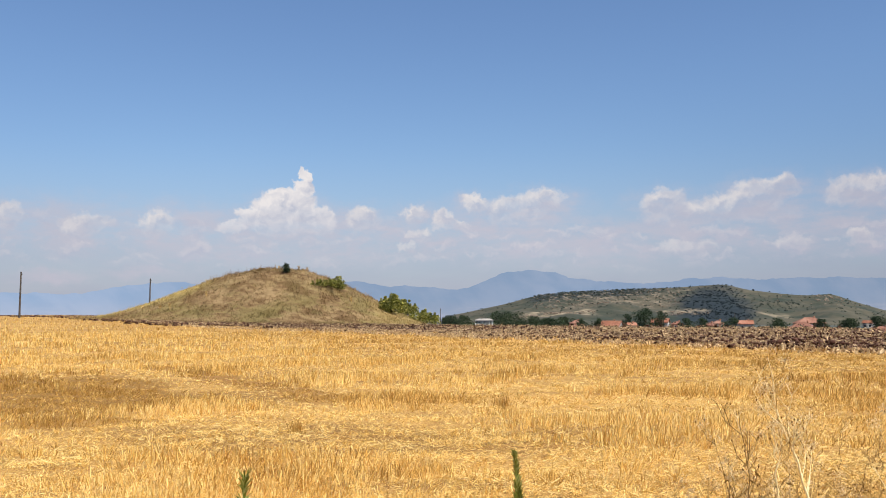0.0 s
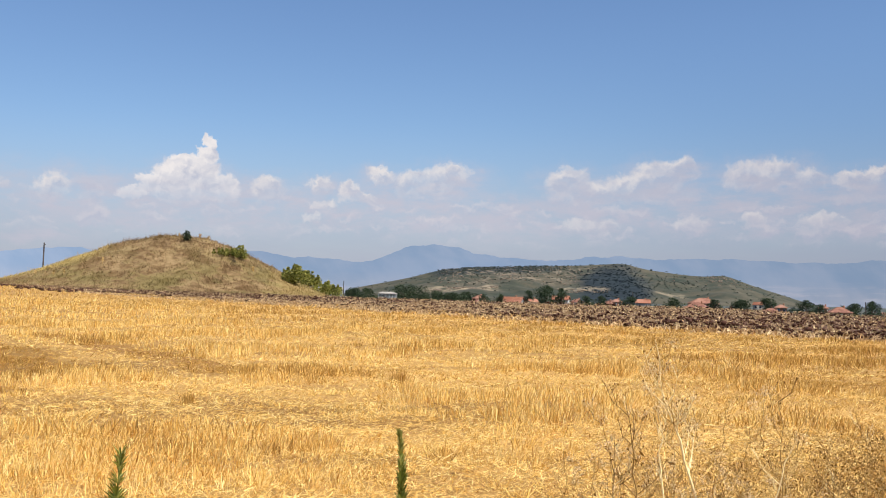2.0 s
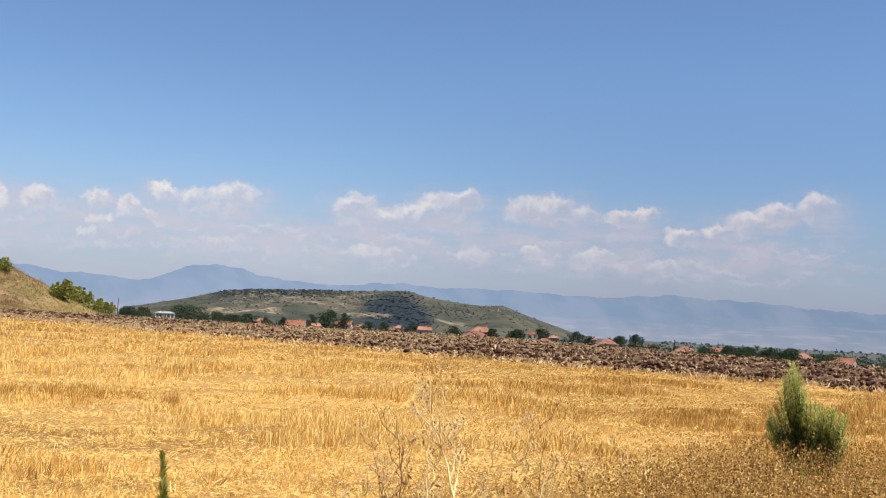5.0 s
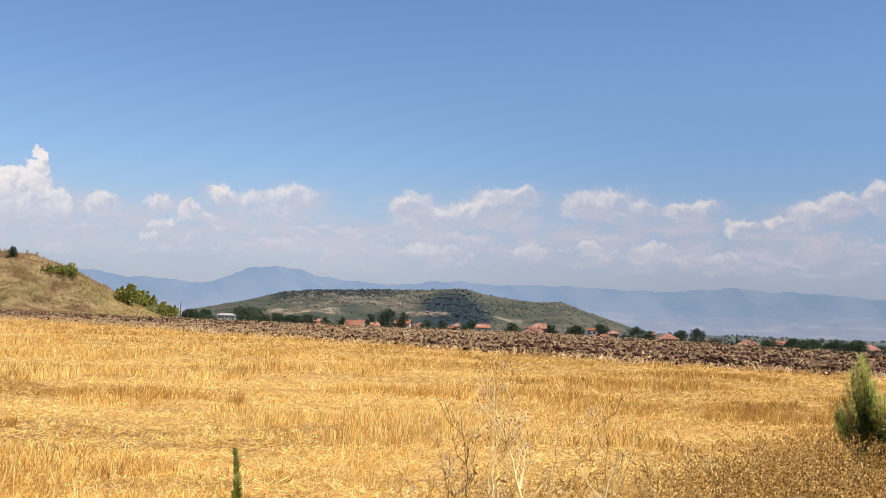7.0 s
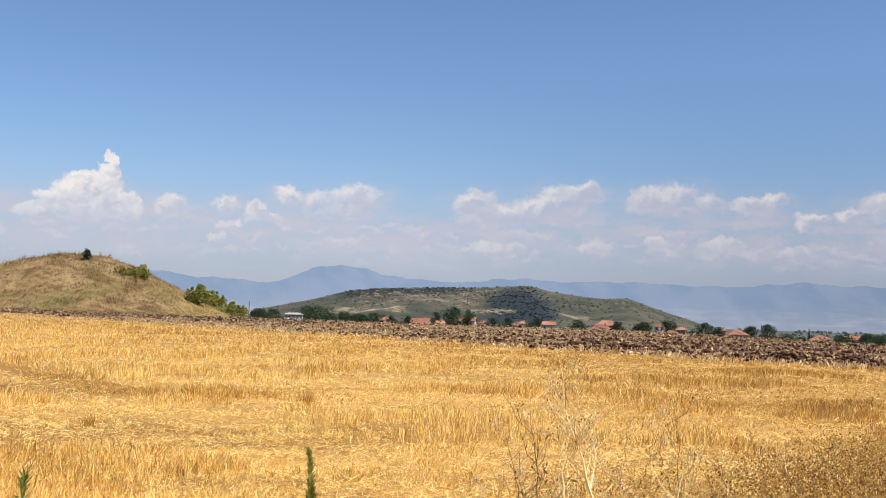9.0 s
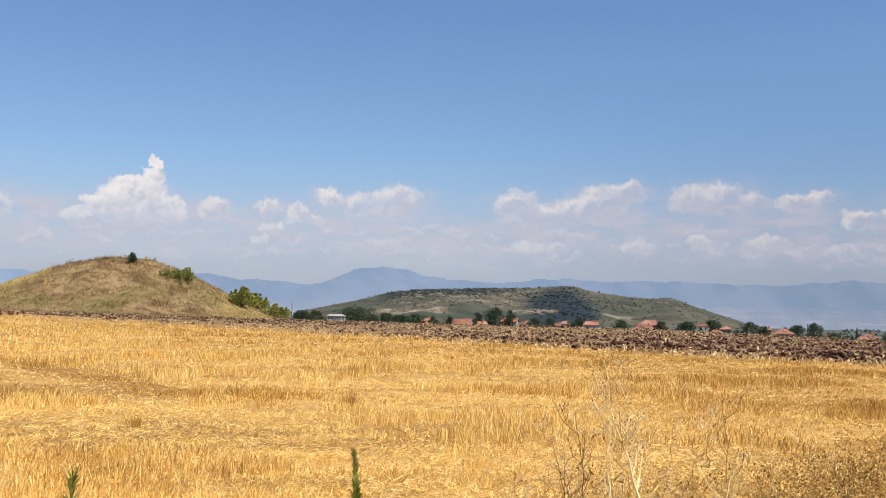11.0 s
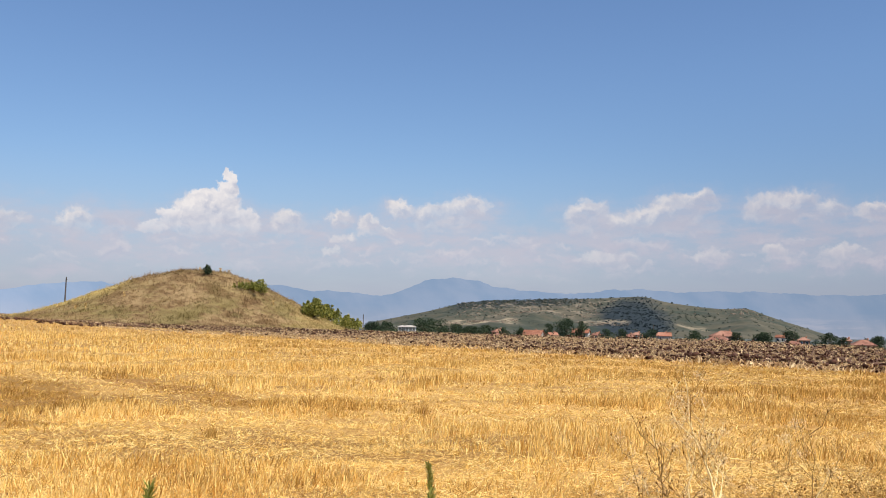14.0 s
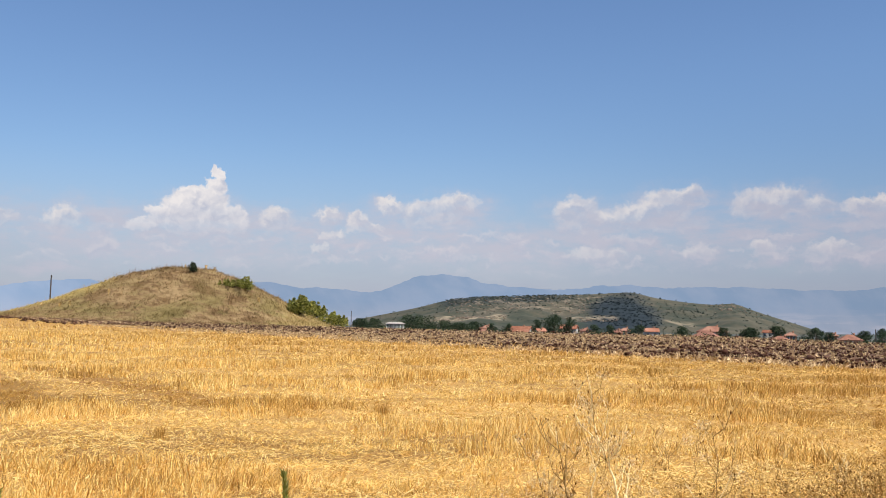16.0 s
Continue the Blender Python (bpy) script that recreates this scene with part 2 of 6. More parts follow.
def ground_material():
    m = bpy.data.materials.new("field_ground")
    m.use_nodes = True
    n = Net(m.node_tree)
    pos = n.node("ShaderNodeNewGeometry").outputs["Position"]
    u = n.math("SUBTRACT", n.vec("DOT_PRODUCT", pos, (*EDGE_N, 0.0)), EDGE[0] * EDGE_N[0] + EDGE[1] * EDGE_N[1])
    u = n.math("ADD", u, n.math("MULTIPLY", n.math("SUBTRACT", n.noise(pos, 0.25, 4.0), 0.5), 5.0))
    # straw-covered soil, in bands left by the harvester, its colour darkened for shade between stalks
    swath = n.noise(n.vec("MULTIPLY", pos, (0.10, 0.42, 0.1)), 1.0, 4.0, 0.6, 0.6)
    grain = n.noise(pos, 9.0, 6.0, 0.7)
    straw = n.mix(n.step(n.math("ADD", n.math("MULTIPLY", swath, 0.6), n.math("MULTIPLY", grain, 0.4)), 0.36, 0.62), (0.19, 0.094, 0.027), (0.50, 0.295, 0.094))
    # chaff and broken straw
    fleck = n.noise(n.vec("MULTIPLY", pos, (1.0, 0.6, 1.0)), 42.0, 3.0, 0.7)
    straw = n.mix(n.step(fleck, 0.52, 0.62, 0.0, 0.7), straw, (0.80, 0.52, 0.18))
    straw = n.mix(n.step(fleck, 0.36, 0.44, 0.5, 0.0), straw, (0.22, 0.098, 0.024))
    gx, gy, gz = n.split(pos)
    gaz = n.math("MULTIPLY", n.math("ARCTAN2", gx, gy), 57.2958)
    gd = n.vec("LENGTH", n.xyz(gx, gy))
    spot = n.vec("LENGTH", n.xyz(n.math("DIVIDE", n.math("ADD", gaz, 20.7), 7.0), n.math("DIVIDE", n.math("SUBTRACT", gd, 21.5), 6.6)))
    spot = n.math("ADD", spot, n.math("MULTIPLY", n.math("SUBTRACT", n.noise(pos, 0.4, 3.0), 0.5), 0.6))
    straw = n.mix(n.step(spot, 0.8, 1.05, 0.8, 0.0), straw, (0.23, 0.12, 0.034))
    # wheel rut: bare brown soil
    off = n.math("ABSOLUTE", n.math("ADD", n.vec("DOT_PRODUCT", pos, (*RUT_N, 0.0)), -(RUT[0] * RUT_N[0] + RUT[1] * RUT_N[1])))
    off = n.math("ADD", off, n.math("MULTIPLY", n.math("SUBTRACT", n.noise(pos, 0.9, 4.0), 0.5), 0.7))
    part_y = n.math("MULTIPLY", n.step(gy, 18.2, 20.2), n.step(gy, 28.5, 31.5, 1.0, 0.0))
    straw = n.mix(n.math("MULTIPLY", n.step(off, 0.35, 0.75, 1.0, 0.0), part_y), straw, (0.30, 0.16, 0.052))
    soil = n.mix(n.step(n.noise(pos, 1.6, 6.0, 0.7), 0.35, 0.62), (0.060, 0.029, 0.017), (0.15, 0.082, 0.046))
    # far plain: dry and green fields, with bluish haze put into their colour
    cells = n.node("ShaderNodeTexVoronoi")
    n.put(cells.inputs["Vector"], n.vec("MULTIPLY", pos, (0.006, 0.0028, 0.0)))
    hue = n.split(cells.outputs["Color"])[0]
    plain = n.mix(n.step(hue, 0.3, 0.75), (0.058, 0.074, 0.068), (0.145, 0.130, 0.110))
    plain = n.mix(n.noise(pos, 0.02, 5.0), plain, (0.070, 0.082, 0.072))
    col = n.mix(n.step(u, -1.7, -0.4), straw, soil)
    col = n.mix(n.step(u, 75.0, 130.0), col, plain)
    b = n.node("ShaderNodeBsdfPrincipled")
    n.put(b.inputs["Base Color"], col)
    b.inputs["Roughness"].default_value = 0.95
    b.inputs["Specular IOR Level"].default_value = 0.1
    bp = n.node("ShaderNodeBump")
    bp.inputs["Strength"].default_value = 0.6
    bp.inputs["Distance"].default_value = 0.08
    n.put(bp.inputs["Height"], n.noise(pos, 7.0, 6.0, 0.7))
    n.put(b.inputs["Normal"], bp.outputs[0])
    out = n.node("ShaderNodeOutputMaterial")
    n.put(out.inputs[0], b.outputs[0])
    return m


def haze_material(name, near, far, air, share, scale):
    """A far-off slope: dull land, with the haze of a long way of air mixed in as a pale blue glow."""
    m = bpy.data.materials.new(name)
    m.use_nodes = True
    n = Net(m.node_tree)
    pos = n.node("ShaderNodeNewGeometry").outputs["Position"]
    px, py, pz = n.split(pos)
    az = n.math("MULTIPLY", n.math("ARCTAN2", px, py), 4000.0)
    # ridge shading painted as darker and lighter folds
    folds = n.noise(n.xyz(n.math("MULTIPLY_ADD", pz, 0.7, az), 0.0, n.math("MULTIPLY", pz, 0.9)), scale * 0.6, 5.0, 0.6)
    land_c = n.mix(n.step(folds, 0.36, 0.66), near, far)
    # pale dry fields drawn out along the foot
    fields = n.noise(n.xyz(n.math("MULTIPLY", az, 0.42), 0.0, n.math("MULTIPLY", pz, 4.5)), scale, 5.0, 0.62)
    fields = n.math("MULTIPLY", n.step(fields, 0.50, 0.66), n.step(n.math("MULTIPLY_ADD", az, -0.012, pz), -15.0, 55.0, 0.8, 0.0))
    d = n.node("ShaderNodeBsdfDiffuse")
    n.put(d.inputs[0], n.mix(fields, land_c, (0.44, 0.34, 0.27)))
    # haze painted as emission: paler low down, stronger to the left than the right
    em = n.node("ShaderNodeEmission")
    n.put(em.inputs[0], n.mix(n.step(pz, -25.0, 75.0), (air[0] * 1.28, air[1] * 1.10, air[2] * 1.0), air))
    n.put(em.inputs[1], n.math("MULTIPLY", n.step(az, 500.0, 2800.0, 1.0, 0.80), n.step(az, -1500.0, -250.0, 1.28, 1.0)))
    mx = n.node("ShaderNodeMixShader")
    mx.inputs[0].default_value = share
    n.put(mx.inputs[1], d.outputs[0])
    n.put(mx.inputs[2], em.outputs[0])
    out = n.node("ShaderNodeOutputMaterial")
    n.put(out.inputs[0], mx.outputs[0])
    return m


def hill_material():
    """Dry green slope with dark woodland along the brow, a cloud's shadow painted on the middle, pale bare banks low
    down.
    """
    m = bpy.data.materials.new("scrub_slope")
    m.use_nodes = True
    n = Net(m.node_tree)
    pos = n.node("ShaderNodeNewGeometry").outputs["Position"]
    x, y, z = n.split(pos)
    az = n.math("MULTIPLY", n.math("ARCTAN2", x, y), 57.2958)
    d = n.vec("LENGTH", n.xyz(x, y))
    t = n.math("DIVIDE", n.math("SUBTRACT", d, 1180.0), 420.0)
    rag = n.math("MULTIPLY", n.math("SUBTRACT", n.noise(pos, 0.02, 5.0, 0.65), 0.5), 1.1)
    f = n.math("ADD", n.math("MULTIPLY", n.noise(pos, 0.006, 3.0), 0.5), n.math("MULTIPLY", n.noise(pos, 0.035, 5.0, 0.65), 0.5))
    col = n.mix(n.step(f, 0.36, 0.64), (0.036, 0.046, 0.035), (0.104, 0.091, 0.063))
    # middle patch: a cloud's shadow put into the slope's colour
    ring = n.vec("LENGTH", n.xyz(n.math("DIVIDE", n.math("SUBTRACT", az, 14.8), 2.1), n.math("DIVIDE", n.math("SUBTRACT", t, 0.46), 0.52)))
    cloud_shade = n.step(n.math("ADD", ring, rag), 0.65, 1.25, 1.0, 0.0)
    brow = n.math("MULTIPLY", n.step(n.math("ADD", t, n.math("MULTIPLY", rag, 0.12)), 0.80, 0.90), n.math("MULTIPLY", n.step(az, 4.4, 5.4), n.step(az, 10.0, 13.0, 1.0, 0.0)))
    col = n.mix(n.math("MAXIMUM", cloud_shade, n.math("MULTIPLY", brow, 0.8)), col, (0.024, 0.033, 0.039))
    # broken pale rock below the brow
    crag = n.step(n.noise(n.vec("MULTIPLY", pos, (1.0, 0.35, 2.0)), 0.075, 5.0, 0.7), 0.50, 0.60)
    crag = n.math("MULTIPLY", crag, n.math("MULTIPLY", n.step(n.math("ADD", t, n.math("MULTIPLY", rag, 0.2)), 0.50, 0.72), n.math("MULTIPLY", n.step(az, 5.0, 6.5), n.step(az, 13.5, 15.5, 1.0, 0.15))))
    col = n.mix(n.math("MULTIPLY", crag, n.math("SUBTRACT", 0.75, n.math("MULTIPLY", cloud_shade, 0.7))), col, (0.205, 0.165, 0.120))
    # bare pale banks half-way up
    wob = n.math("MULTIPLY", n.math("SUBTRACT", n.noise(pos, 0.012, 3.0), 0.5), 0.22)
    level = n.math("ABSOLUTE", n.math("ADD", n.math("SUBTRACT", t, 0.47), wob))
    reach = n.math("MULTIPLY", n.step(az, 3.8, 4.8), n.step(az, 7.8, 8.8, 1.0, 0.0))
    reach = n.math("MAXIMUM", reach, n.math("MULTIPLY", n.step(az, 11.3, 12.3), n.step(az, 14.0, 14.8, 0.8, 0.0)))
    reach = n.math("MAXIMUM", reach, n.math("MULTIPLY", n.step(az, 16.8, 17.4), n.step(az, 18.4, 19.0, 0.7, 0.0)))
    strip = n.math("MULTIPLY", n.math("MULTIPLY", n.step(level, 0.025, 0.06, 1.0, 0.0), reach), n.step(n.noise(pos, 0.05, 4.0, 0.65), 0.38, 0.55))
    col = n.mix(n.math("MULTIPLY", strip, 0.85), col, (0.33, 0.265, 0.18))
    b = n.node("ShaderNodeBsdfPrincipled")
    n.put(b.inputs["Base Color"], col)
    b.inputs["Roughness"].default_value = 0.95
    b.inputs["Specular IOR Level"].default_value = 0.1
    out = n.node("ShaderNodeOutputMaterial")
    n.put(out.inputs[0], b.outputs[0])
    return m


def turf_material():
    """Dry grass in patches a few metres wide: brown on the crown, straw-yellow with sunlight put into the colour on the
    left shoulder, olive low down.
    """
    m = bpy.data.materials.new("dry_turf")
    m.use_nodes = True
    n = Net(m.node_tree)
    pos = n.node("ShaderNodeNewGeometry").outputs["Position"]
    x, y, z = n.split(pos)
    wide = n.noise(pos, 0.13, 3.0, 0.55)
    mid = n.noise(n.vec("ADD", pos, (40.0, 0.0, 0.0)), 0.30, 4.0, 0.55)
    fine = n.noise(pos, 1.6, 5.0, 0.7)
    tuft = n.noise(n.vec("MULTIPLY", pos, (1.0, 1.0, 1.6)), 0.62, 4.0, 0.6)
    col = n.mix(n.step(n.math("ADD", n.math("MULTIPLY", mid, 0.55), n.math("MULTIPLY", tuft, 0.45)), 0.39, 0.61), (0.255, 0.155, 0.075), (0.53, 0.37, 0.19))
    green = n.math("MULTIPLY", n.step(n.math("ADD", n.math("MULTIPLY", wide, 0.65), n.math("MULTIPLY", tuft, 0.35)), 0.45, 0.58), n.step(z, 2.5, 7.5, 0.95, 0.3))
    col = n.mix(n.math("MULTIPLY", green, 0.62), col, (0.29, 0.25, 0.09))
    # yellow grass rims, raised in colour to stand in for sun on them
    gold = n.step(n.math("ADD", n.math("ADD", x, 39.5), n.math("MULTIPLY", n.math("SUBTRACT", mid, 0.5), 8.0)), -4.0, 3.0, 1.0, 0.0)
    gold = n.math("MULTIPLY", gold, n.step(y, 164.0, 171.0, 0.12, 1.0))
    gold = n.math("MAXIMUM", gold, n.step(n.math("ADD", n.math("SUBTRACT", -11.5, x), n.math("MULTIPLY", n.math("SUBTRACT", mid, 0.5), 8.0)), -3.0, 3.0, 0.45, 0.0))
    col = n.mix(gold, col, (0.66, 0.50, 0.19))
    col = n.mix(n.step(fine, 0.35, 0.65, 0.22, 0.0), col, (0.10, 0.072, 0.036))
    b = n.node("ShaderNodeBsdfPrincipled")
    n.put(b.inputs["Base Color"], col)
    b.inputs["Roughness"].default_value = 0.95
    b.inputs["Specular IOR Level"].default_value = 0.05
    tr = n.node("ShaderNodeBsdfTranslucent")
    n.put(tr.inputs[0], col)
    mx = n.node("ShaderNodeMixShader")
    mx.inputs[0].default_value = 0.45
    n.put(mx.inputs[1], b.outputs[0])
    n.put(mx.inputs[2], tr.outputs[0])
    out = n.node("ShaderNodeOutputMaterial")
    n.put(out.inputs[0], mx.outputs[0])
    return m


M_GROUND = ground_material()
M_STUBBLE = material("standing_straw", [(0.52, 0.262, 0.052), (0.84, 0.52, 0.135), (0.96, 0.75, 0.30)], 2.2, 0.5, island=0.55, through_light=0.27, coarse=0.22, spec=0.12)
M_STRAW = material("loose_straw", [(0.60, 0.34, 0.075), (0.87, 0.57, 0.17), (0.97, 0.77, 0.34)], 2.0, 0.5, island=0.45, through_light=0.22, spec=0.18)
M_BROWN = material("brown_straw", [(0.31, 0.155, 0.034), (0.53, 0.295, 0.070), (0.72, 0.46, 0.135)], 1.3, 0.6, island=0.4, through_light=0.3, spec=0.1)
M_CLOD = material("ploughed_soil", [(0.034, 0.015, 0.009), (0.072, 0.032, 0.020), (0.130, 0.064, 0.042)], 1.2, 0.95, bump=0.5, island=0.6, bump_scale=9)
M_RESIDUE = material("pale_residue", [(0.30, 0.175, 0.08), (0.56, 0.385, 0.19), (0.78, 0.60, 0.35)], 1.0, 0.8, island=0.7, through_light=0.1)
M_TURF = turf_material()
M_LEAF = material("shrub_leaf", [(0.075, 0.090, 0.022), (0.22, 0.23, 0.05), (0.50, 0.45, 0.11)], 0.8, 0.55, island=0.6, through_light=0.3, spec=0.1)
M_DARKLEAF = material("tree_leaf", [(0.022, 0.035, 0.020), (0.042, 0.062, 0.032), (0.080, 0.102, 0.048)], 0.4, 0.6, island=0.5, through_light=0.2)
M_BARK = material("bark", [(0.07, 0.05, 0.035), (0.14, 0.11, 0.08)], 6, 0.9, bump=0.5)
M_WEED = material("weed_green", [(0.13, 0.155, 0.024), (0.27, 0.305, 0.06), (0.46, 0.48, 0.13)], 5, 0.55, island=0.5, through_light=0.35, spec=0.08)
M_BUSH = material("bush_green", [(0.022, 0.040, 0.012), (0.068, 0.096, 0.026), (0.17, 0.205, 0.055)], 5, 0.55, island=0.5, through_light=0.3, spec=0.08)
M_WEEDTIP = material("weed_tip", [(0.22, 0.24, 0.05), (0.40, 0.41, 0.10), (0.58, 0.57, 0.21)], 5, 0.6, island=0.5, through_light=0.35)
M_DEAD = material("dead_stem", [(0.30, 0.17, 0.05), (0.58, 0.37, 0.13), (0.82, 0.60, 0.26)], 6, 0.8, island=0.5)
M_DRYWEED = material("dry_weed_stalk", [(0.22, 0.115, 0.030), (0.41, 0.235, 0.065), (0.64, 0.42, 0.14)], 3, 0.8, island=0.5, through_light=0.2)
M_DARKSTALK = material("dark_dead_stalk", [(0.13, 0.072, 0.026), (0.29, 0.175, 0.060), (0.52, 0.34, 0.13)], 6, 0.85, island=0.6)
M_PALE = material("bleached_stem", [(0.70, 0.50, 0.22), (0.90, 0.72, 0.38), (0.95, 0.83, 0.50)], 8, 0.7, island=0.4)
M_FLUFF = material("seed_fluff", [(0.66, 0.47, 0.24), (0.82, 0.63, 0.36), (0.92, 0.76, 0.48)], 10, 0.9, island=0.6, through_light=0.3)
M_SEED = material("brown_seed_head", [(0.14, 0.066, 0.016), (0.38, 0.205, 0.050), (0.72, 0.47, 0.17)], 2, 0.8, island=0.6, through_light=0.15)
M_WOOD = material("weathered_pole", [(0.06, 0.05, 0.045), (0.13, 0.11, 0.095)], 5, 0.85, bump=0.3)
M_TILE = material("roof_tile", [(0.21, 0.085, 0.052), (0.30, 0.13, 0.08), (0.37, 0.185, 0.125)], 1.2, 0.85, bump=0.6, bump_scale=3)
M_TILE2 = material("old_roof_tile", [(0.18, 0.085, 0.06), (0.27, 0.13, 0.09), (0.34, 0.185, 0.13)], 1.0, 0.9, bump=0.6, bump_scale=3)
M_WHITE = material("white_plaster", [(0.50, 0.48, 0.44), (0.66, 0.64, 0.60)], 0.6, 0.9)
M_GREY = material("grey_plaster", [(0.27, 0.24, 0.21), (0.38, 0.35, 0.31)], 0.6, 0.9)
M_BRICK = material("bare_brick", [(0.24, 0.11, 0.07), (0.34, 0.17, 0.11)], 1.5, 0.9)
M_GLASS = material("window_glass", [(0.02, 0.025, 0.03), (0.04, 0.045, 0.05)], 1.0, 0.1, spec=0.6)
M_FRAME = material("white_steel", [(0.70, 0.70, 0.68), (0.82, 0.82, 0.80)], 2.0, 0.5)
M_HILL = hill_material()
M_ROCK = material("pale_rock", [(0.15, 0.115, 0.085), (0.26, 0.20, 0.15)], 0.3, 0.9, bump=0.5)
# pale and bluish: distance haze is mixed into the leaf colour
M_SCRUB = material("hazed_scrub_leaf", [(0.062, 0.076, 0.068), (0.092, 0.106, 0.084), (0.120, 0.130, 0.096)], 0.05, 0.8, island=0.4, through_light=0.42)
# scrub leaf darkened and blued in colour for the cloud's shadow
M_SHADEDLEAF = material("cloud_shaded_leaf", [(0.026, 0.036, 0.042), (0.035, 0.046, 0.050), (0.046, 0.058, 0.058)], 0.05, 0.8, island=0.4)
M_MOUNTAIN = haze_material("far_mountain", (0.05, 0.07, 0.08), (0.20, 0.175, 0.155), (0.210, 0.290, 0.428), 0.82, 0.012)

# ---- shapes ----
rng = np.random.default_rng(7)


def smooth(x, lo, hi):
    t = np.clip((np.asarray(x, float) - lo) / (hi - lo), 0, 1)
    return t * t * (3 - 2 * t)


def waves(x, y, size, seed, octaves=4):
    """Cheap smooth noise about 0, from turned sine waves, about -1 to 1."""
    r = np.random.default_rng(seed)
    total, amp = 0.0, 1.0
    for _ in range(octaves):
        for _ in range(3):
            a = r.uniform(0, 2 * math.pi)
            k = 2 * math.pi / (size * r.uniform(0.7, 1.4))
            total = total + amp * np.sin(k * (np.cos(a) * x + np.sin(a) * y) + r.uniform(0, 6.28)) / 3
        size, amp = size / 2.1, amp * 0.55
    return total


def edge_u(x, y):
    return (x - EDGE[0]) * EDGE_N[0] + (y - EDGE[1]) * EDGE_N[1]


def edge_s(x, y):
    return -(x - EDGE[0]) * EDGE_N[1] + (y - EDGE[1]) * EDGE_N[0]


def land(x, y):
    """Height of the ground."""
    x, y = np.asarray(x, float), np.asarray(y, float)
    r = np.hypot(x, y)
    u, s = edge_u(x, y), edge_s(x, y)
    z = 0.9 * smooth(-x, 10, 80) * smooth(y, 60, 175)
    crest = np.interp(s, (0, 18, 36, 56, 72, 84, 98, 130), (24, 26, 36, 42, 45, 36, 22, 20))
    over = np.clip(u - crest, 0, None)
    z = z - 11.5 * (1 - np.exp(-over * 0.0045)) * smooth(over, 0, 30)
    z = z - 22 * smooth(r, 700, 4500)
    z = z + (0.05 * waves(x, y, 9, 3) + 0.035 * waves(x * 0.6, y, 1.5, 4, 2)) * smooth(r, 2, 8) * (1 - smooth(r, 60, 120))
    return z


def mesh_of(name, verts, faces, mats, smooth_shade=False, slots=None):
    """A mesh from arrays: faces all with the same number of corners."""
    me = bpy.data.meshes.new(name)
    verts, faces = np.asarray(verts, np.float32), np.asarray(faces, np.int32)
    k = faces.shape[1]
    me.vertices.add(len(verts))
    me.vertices.foreach_set("co", verts.ravel())
    me.loops.add(faces.size)
    me.loops.foreach_set("vertex_index", faces.ravel())
    me.polygons.add(len(faces))
    me.polygons.foreach_set("loop_start", np.arange(0, faces.size, k, dtype=np.int32))
    if smooth_shade:
        me.polygons.foreach_set("use_smooth", np.ones(len(faces), bool))
    for m in mats if isinstance(mats, (list, tuple)) else [mats]:
        me.materials.append(m)
    if slots is not None:
        me.polygons.foreach_set("material_index", np.asarray(slots, np.int32))
    me.update(calc_edges=True)
    return me


def blades(pos, height, width, lean, turn, rows=3, sides=2, taper=0.7):
    """Stalks: one per pos; lean: sideways reach of the tip (n, 2); sides 2: a flat blade, 3: a round-ish stalk."""
    n = len(pos)
    t = np.linspace(0, 1, rows)
    ring = np.arange(sides) * 2 * math.pi / sides
    V = np.zeros((n, rows, sides, 3))
    for i, ti in enumerate(t):
        centre = pos.copy()
        centre[:, :2] += lean * (ti ** 1.5)[..., None] if np.ndim(ti) else lean * ti ** 1.5
        centre[:, 2] += height * ti
        w = width * (1 - taper * ti) / 2
        for j, a in enumerate(ring):
            V[:, i, j, 0] = centre[:, 0] + np.cos(turn + a) * w
            V[:, i, j, 1] = centre[:, 1] + np.sin(turn + a) * w
            V[:, i, j, 2] = centre[:, 2]
    pairs = [(0, 1)] if sides == 2 else [(j, (j + 1) % sides) for j in range(sides)]
    quads = [(i * sides + a, i * sides + b, (i + 1) * sides + b, (i + 1) * sides + a) for i in range(rows - 1) for a, b in pairs]
    F = (np.arange(n)[:, None, None] * rows * sides + np.array(quads)[None]).reshape(-1, 4)
    return V.reshape(-1, 3), F


def rods(p0, p1, r0, r1, sides=3):
    """Straight tapered sticks between point pairs."""
    p0, p1 = np.asarray(p0, float), np.asarray(p1, float)
    d = p1 - p0
    d = d / np.maximum(np.linalg.norm(d, axis=1, keepdims=True), 1e-9)
    ref = np.where(np.abs(d[:, 2:3]) > 0.9, [[1.0, 0, 0]], [[0, 0, 1.0]])
    a = np.cross(d, ref)
    a /= np.linalg.norm(a, axis=1, keepdims=True)
    b = np.cross(d, a)
    n = len(p0)
    V = np.zeros((n, 2, sides, 3))
    r0, r1 = np.broadcast_to(r0, n), np.broadcast_to(r1, n)
    for j in range(sides):
        c, s = math.cos(2 * math.pi * j / sides), math.sin(2 * math.pi * j / sides)
        off = a * c + b * s
        V[:, 0, j] = p0 + off * r0[:, None]
        V[:, 1, j] = p1 + off * r1[:, None]
    quads = [(j, (j + 1) % sides, sides + (j + 1) % sides, sides + j) for j in range(sides)]
    F = (np.arange(n)[:, None, None] * 2 * sides + np.array(quads)[None]).reshape(-1, 4)
    return V.reshape(-1, 3), F


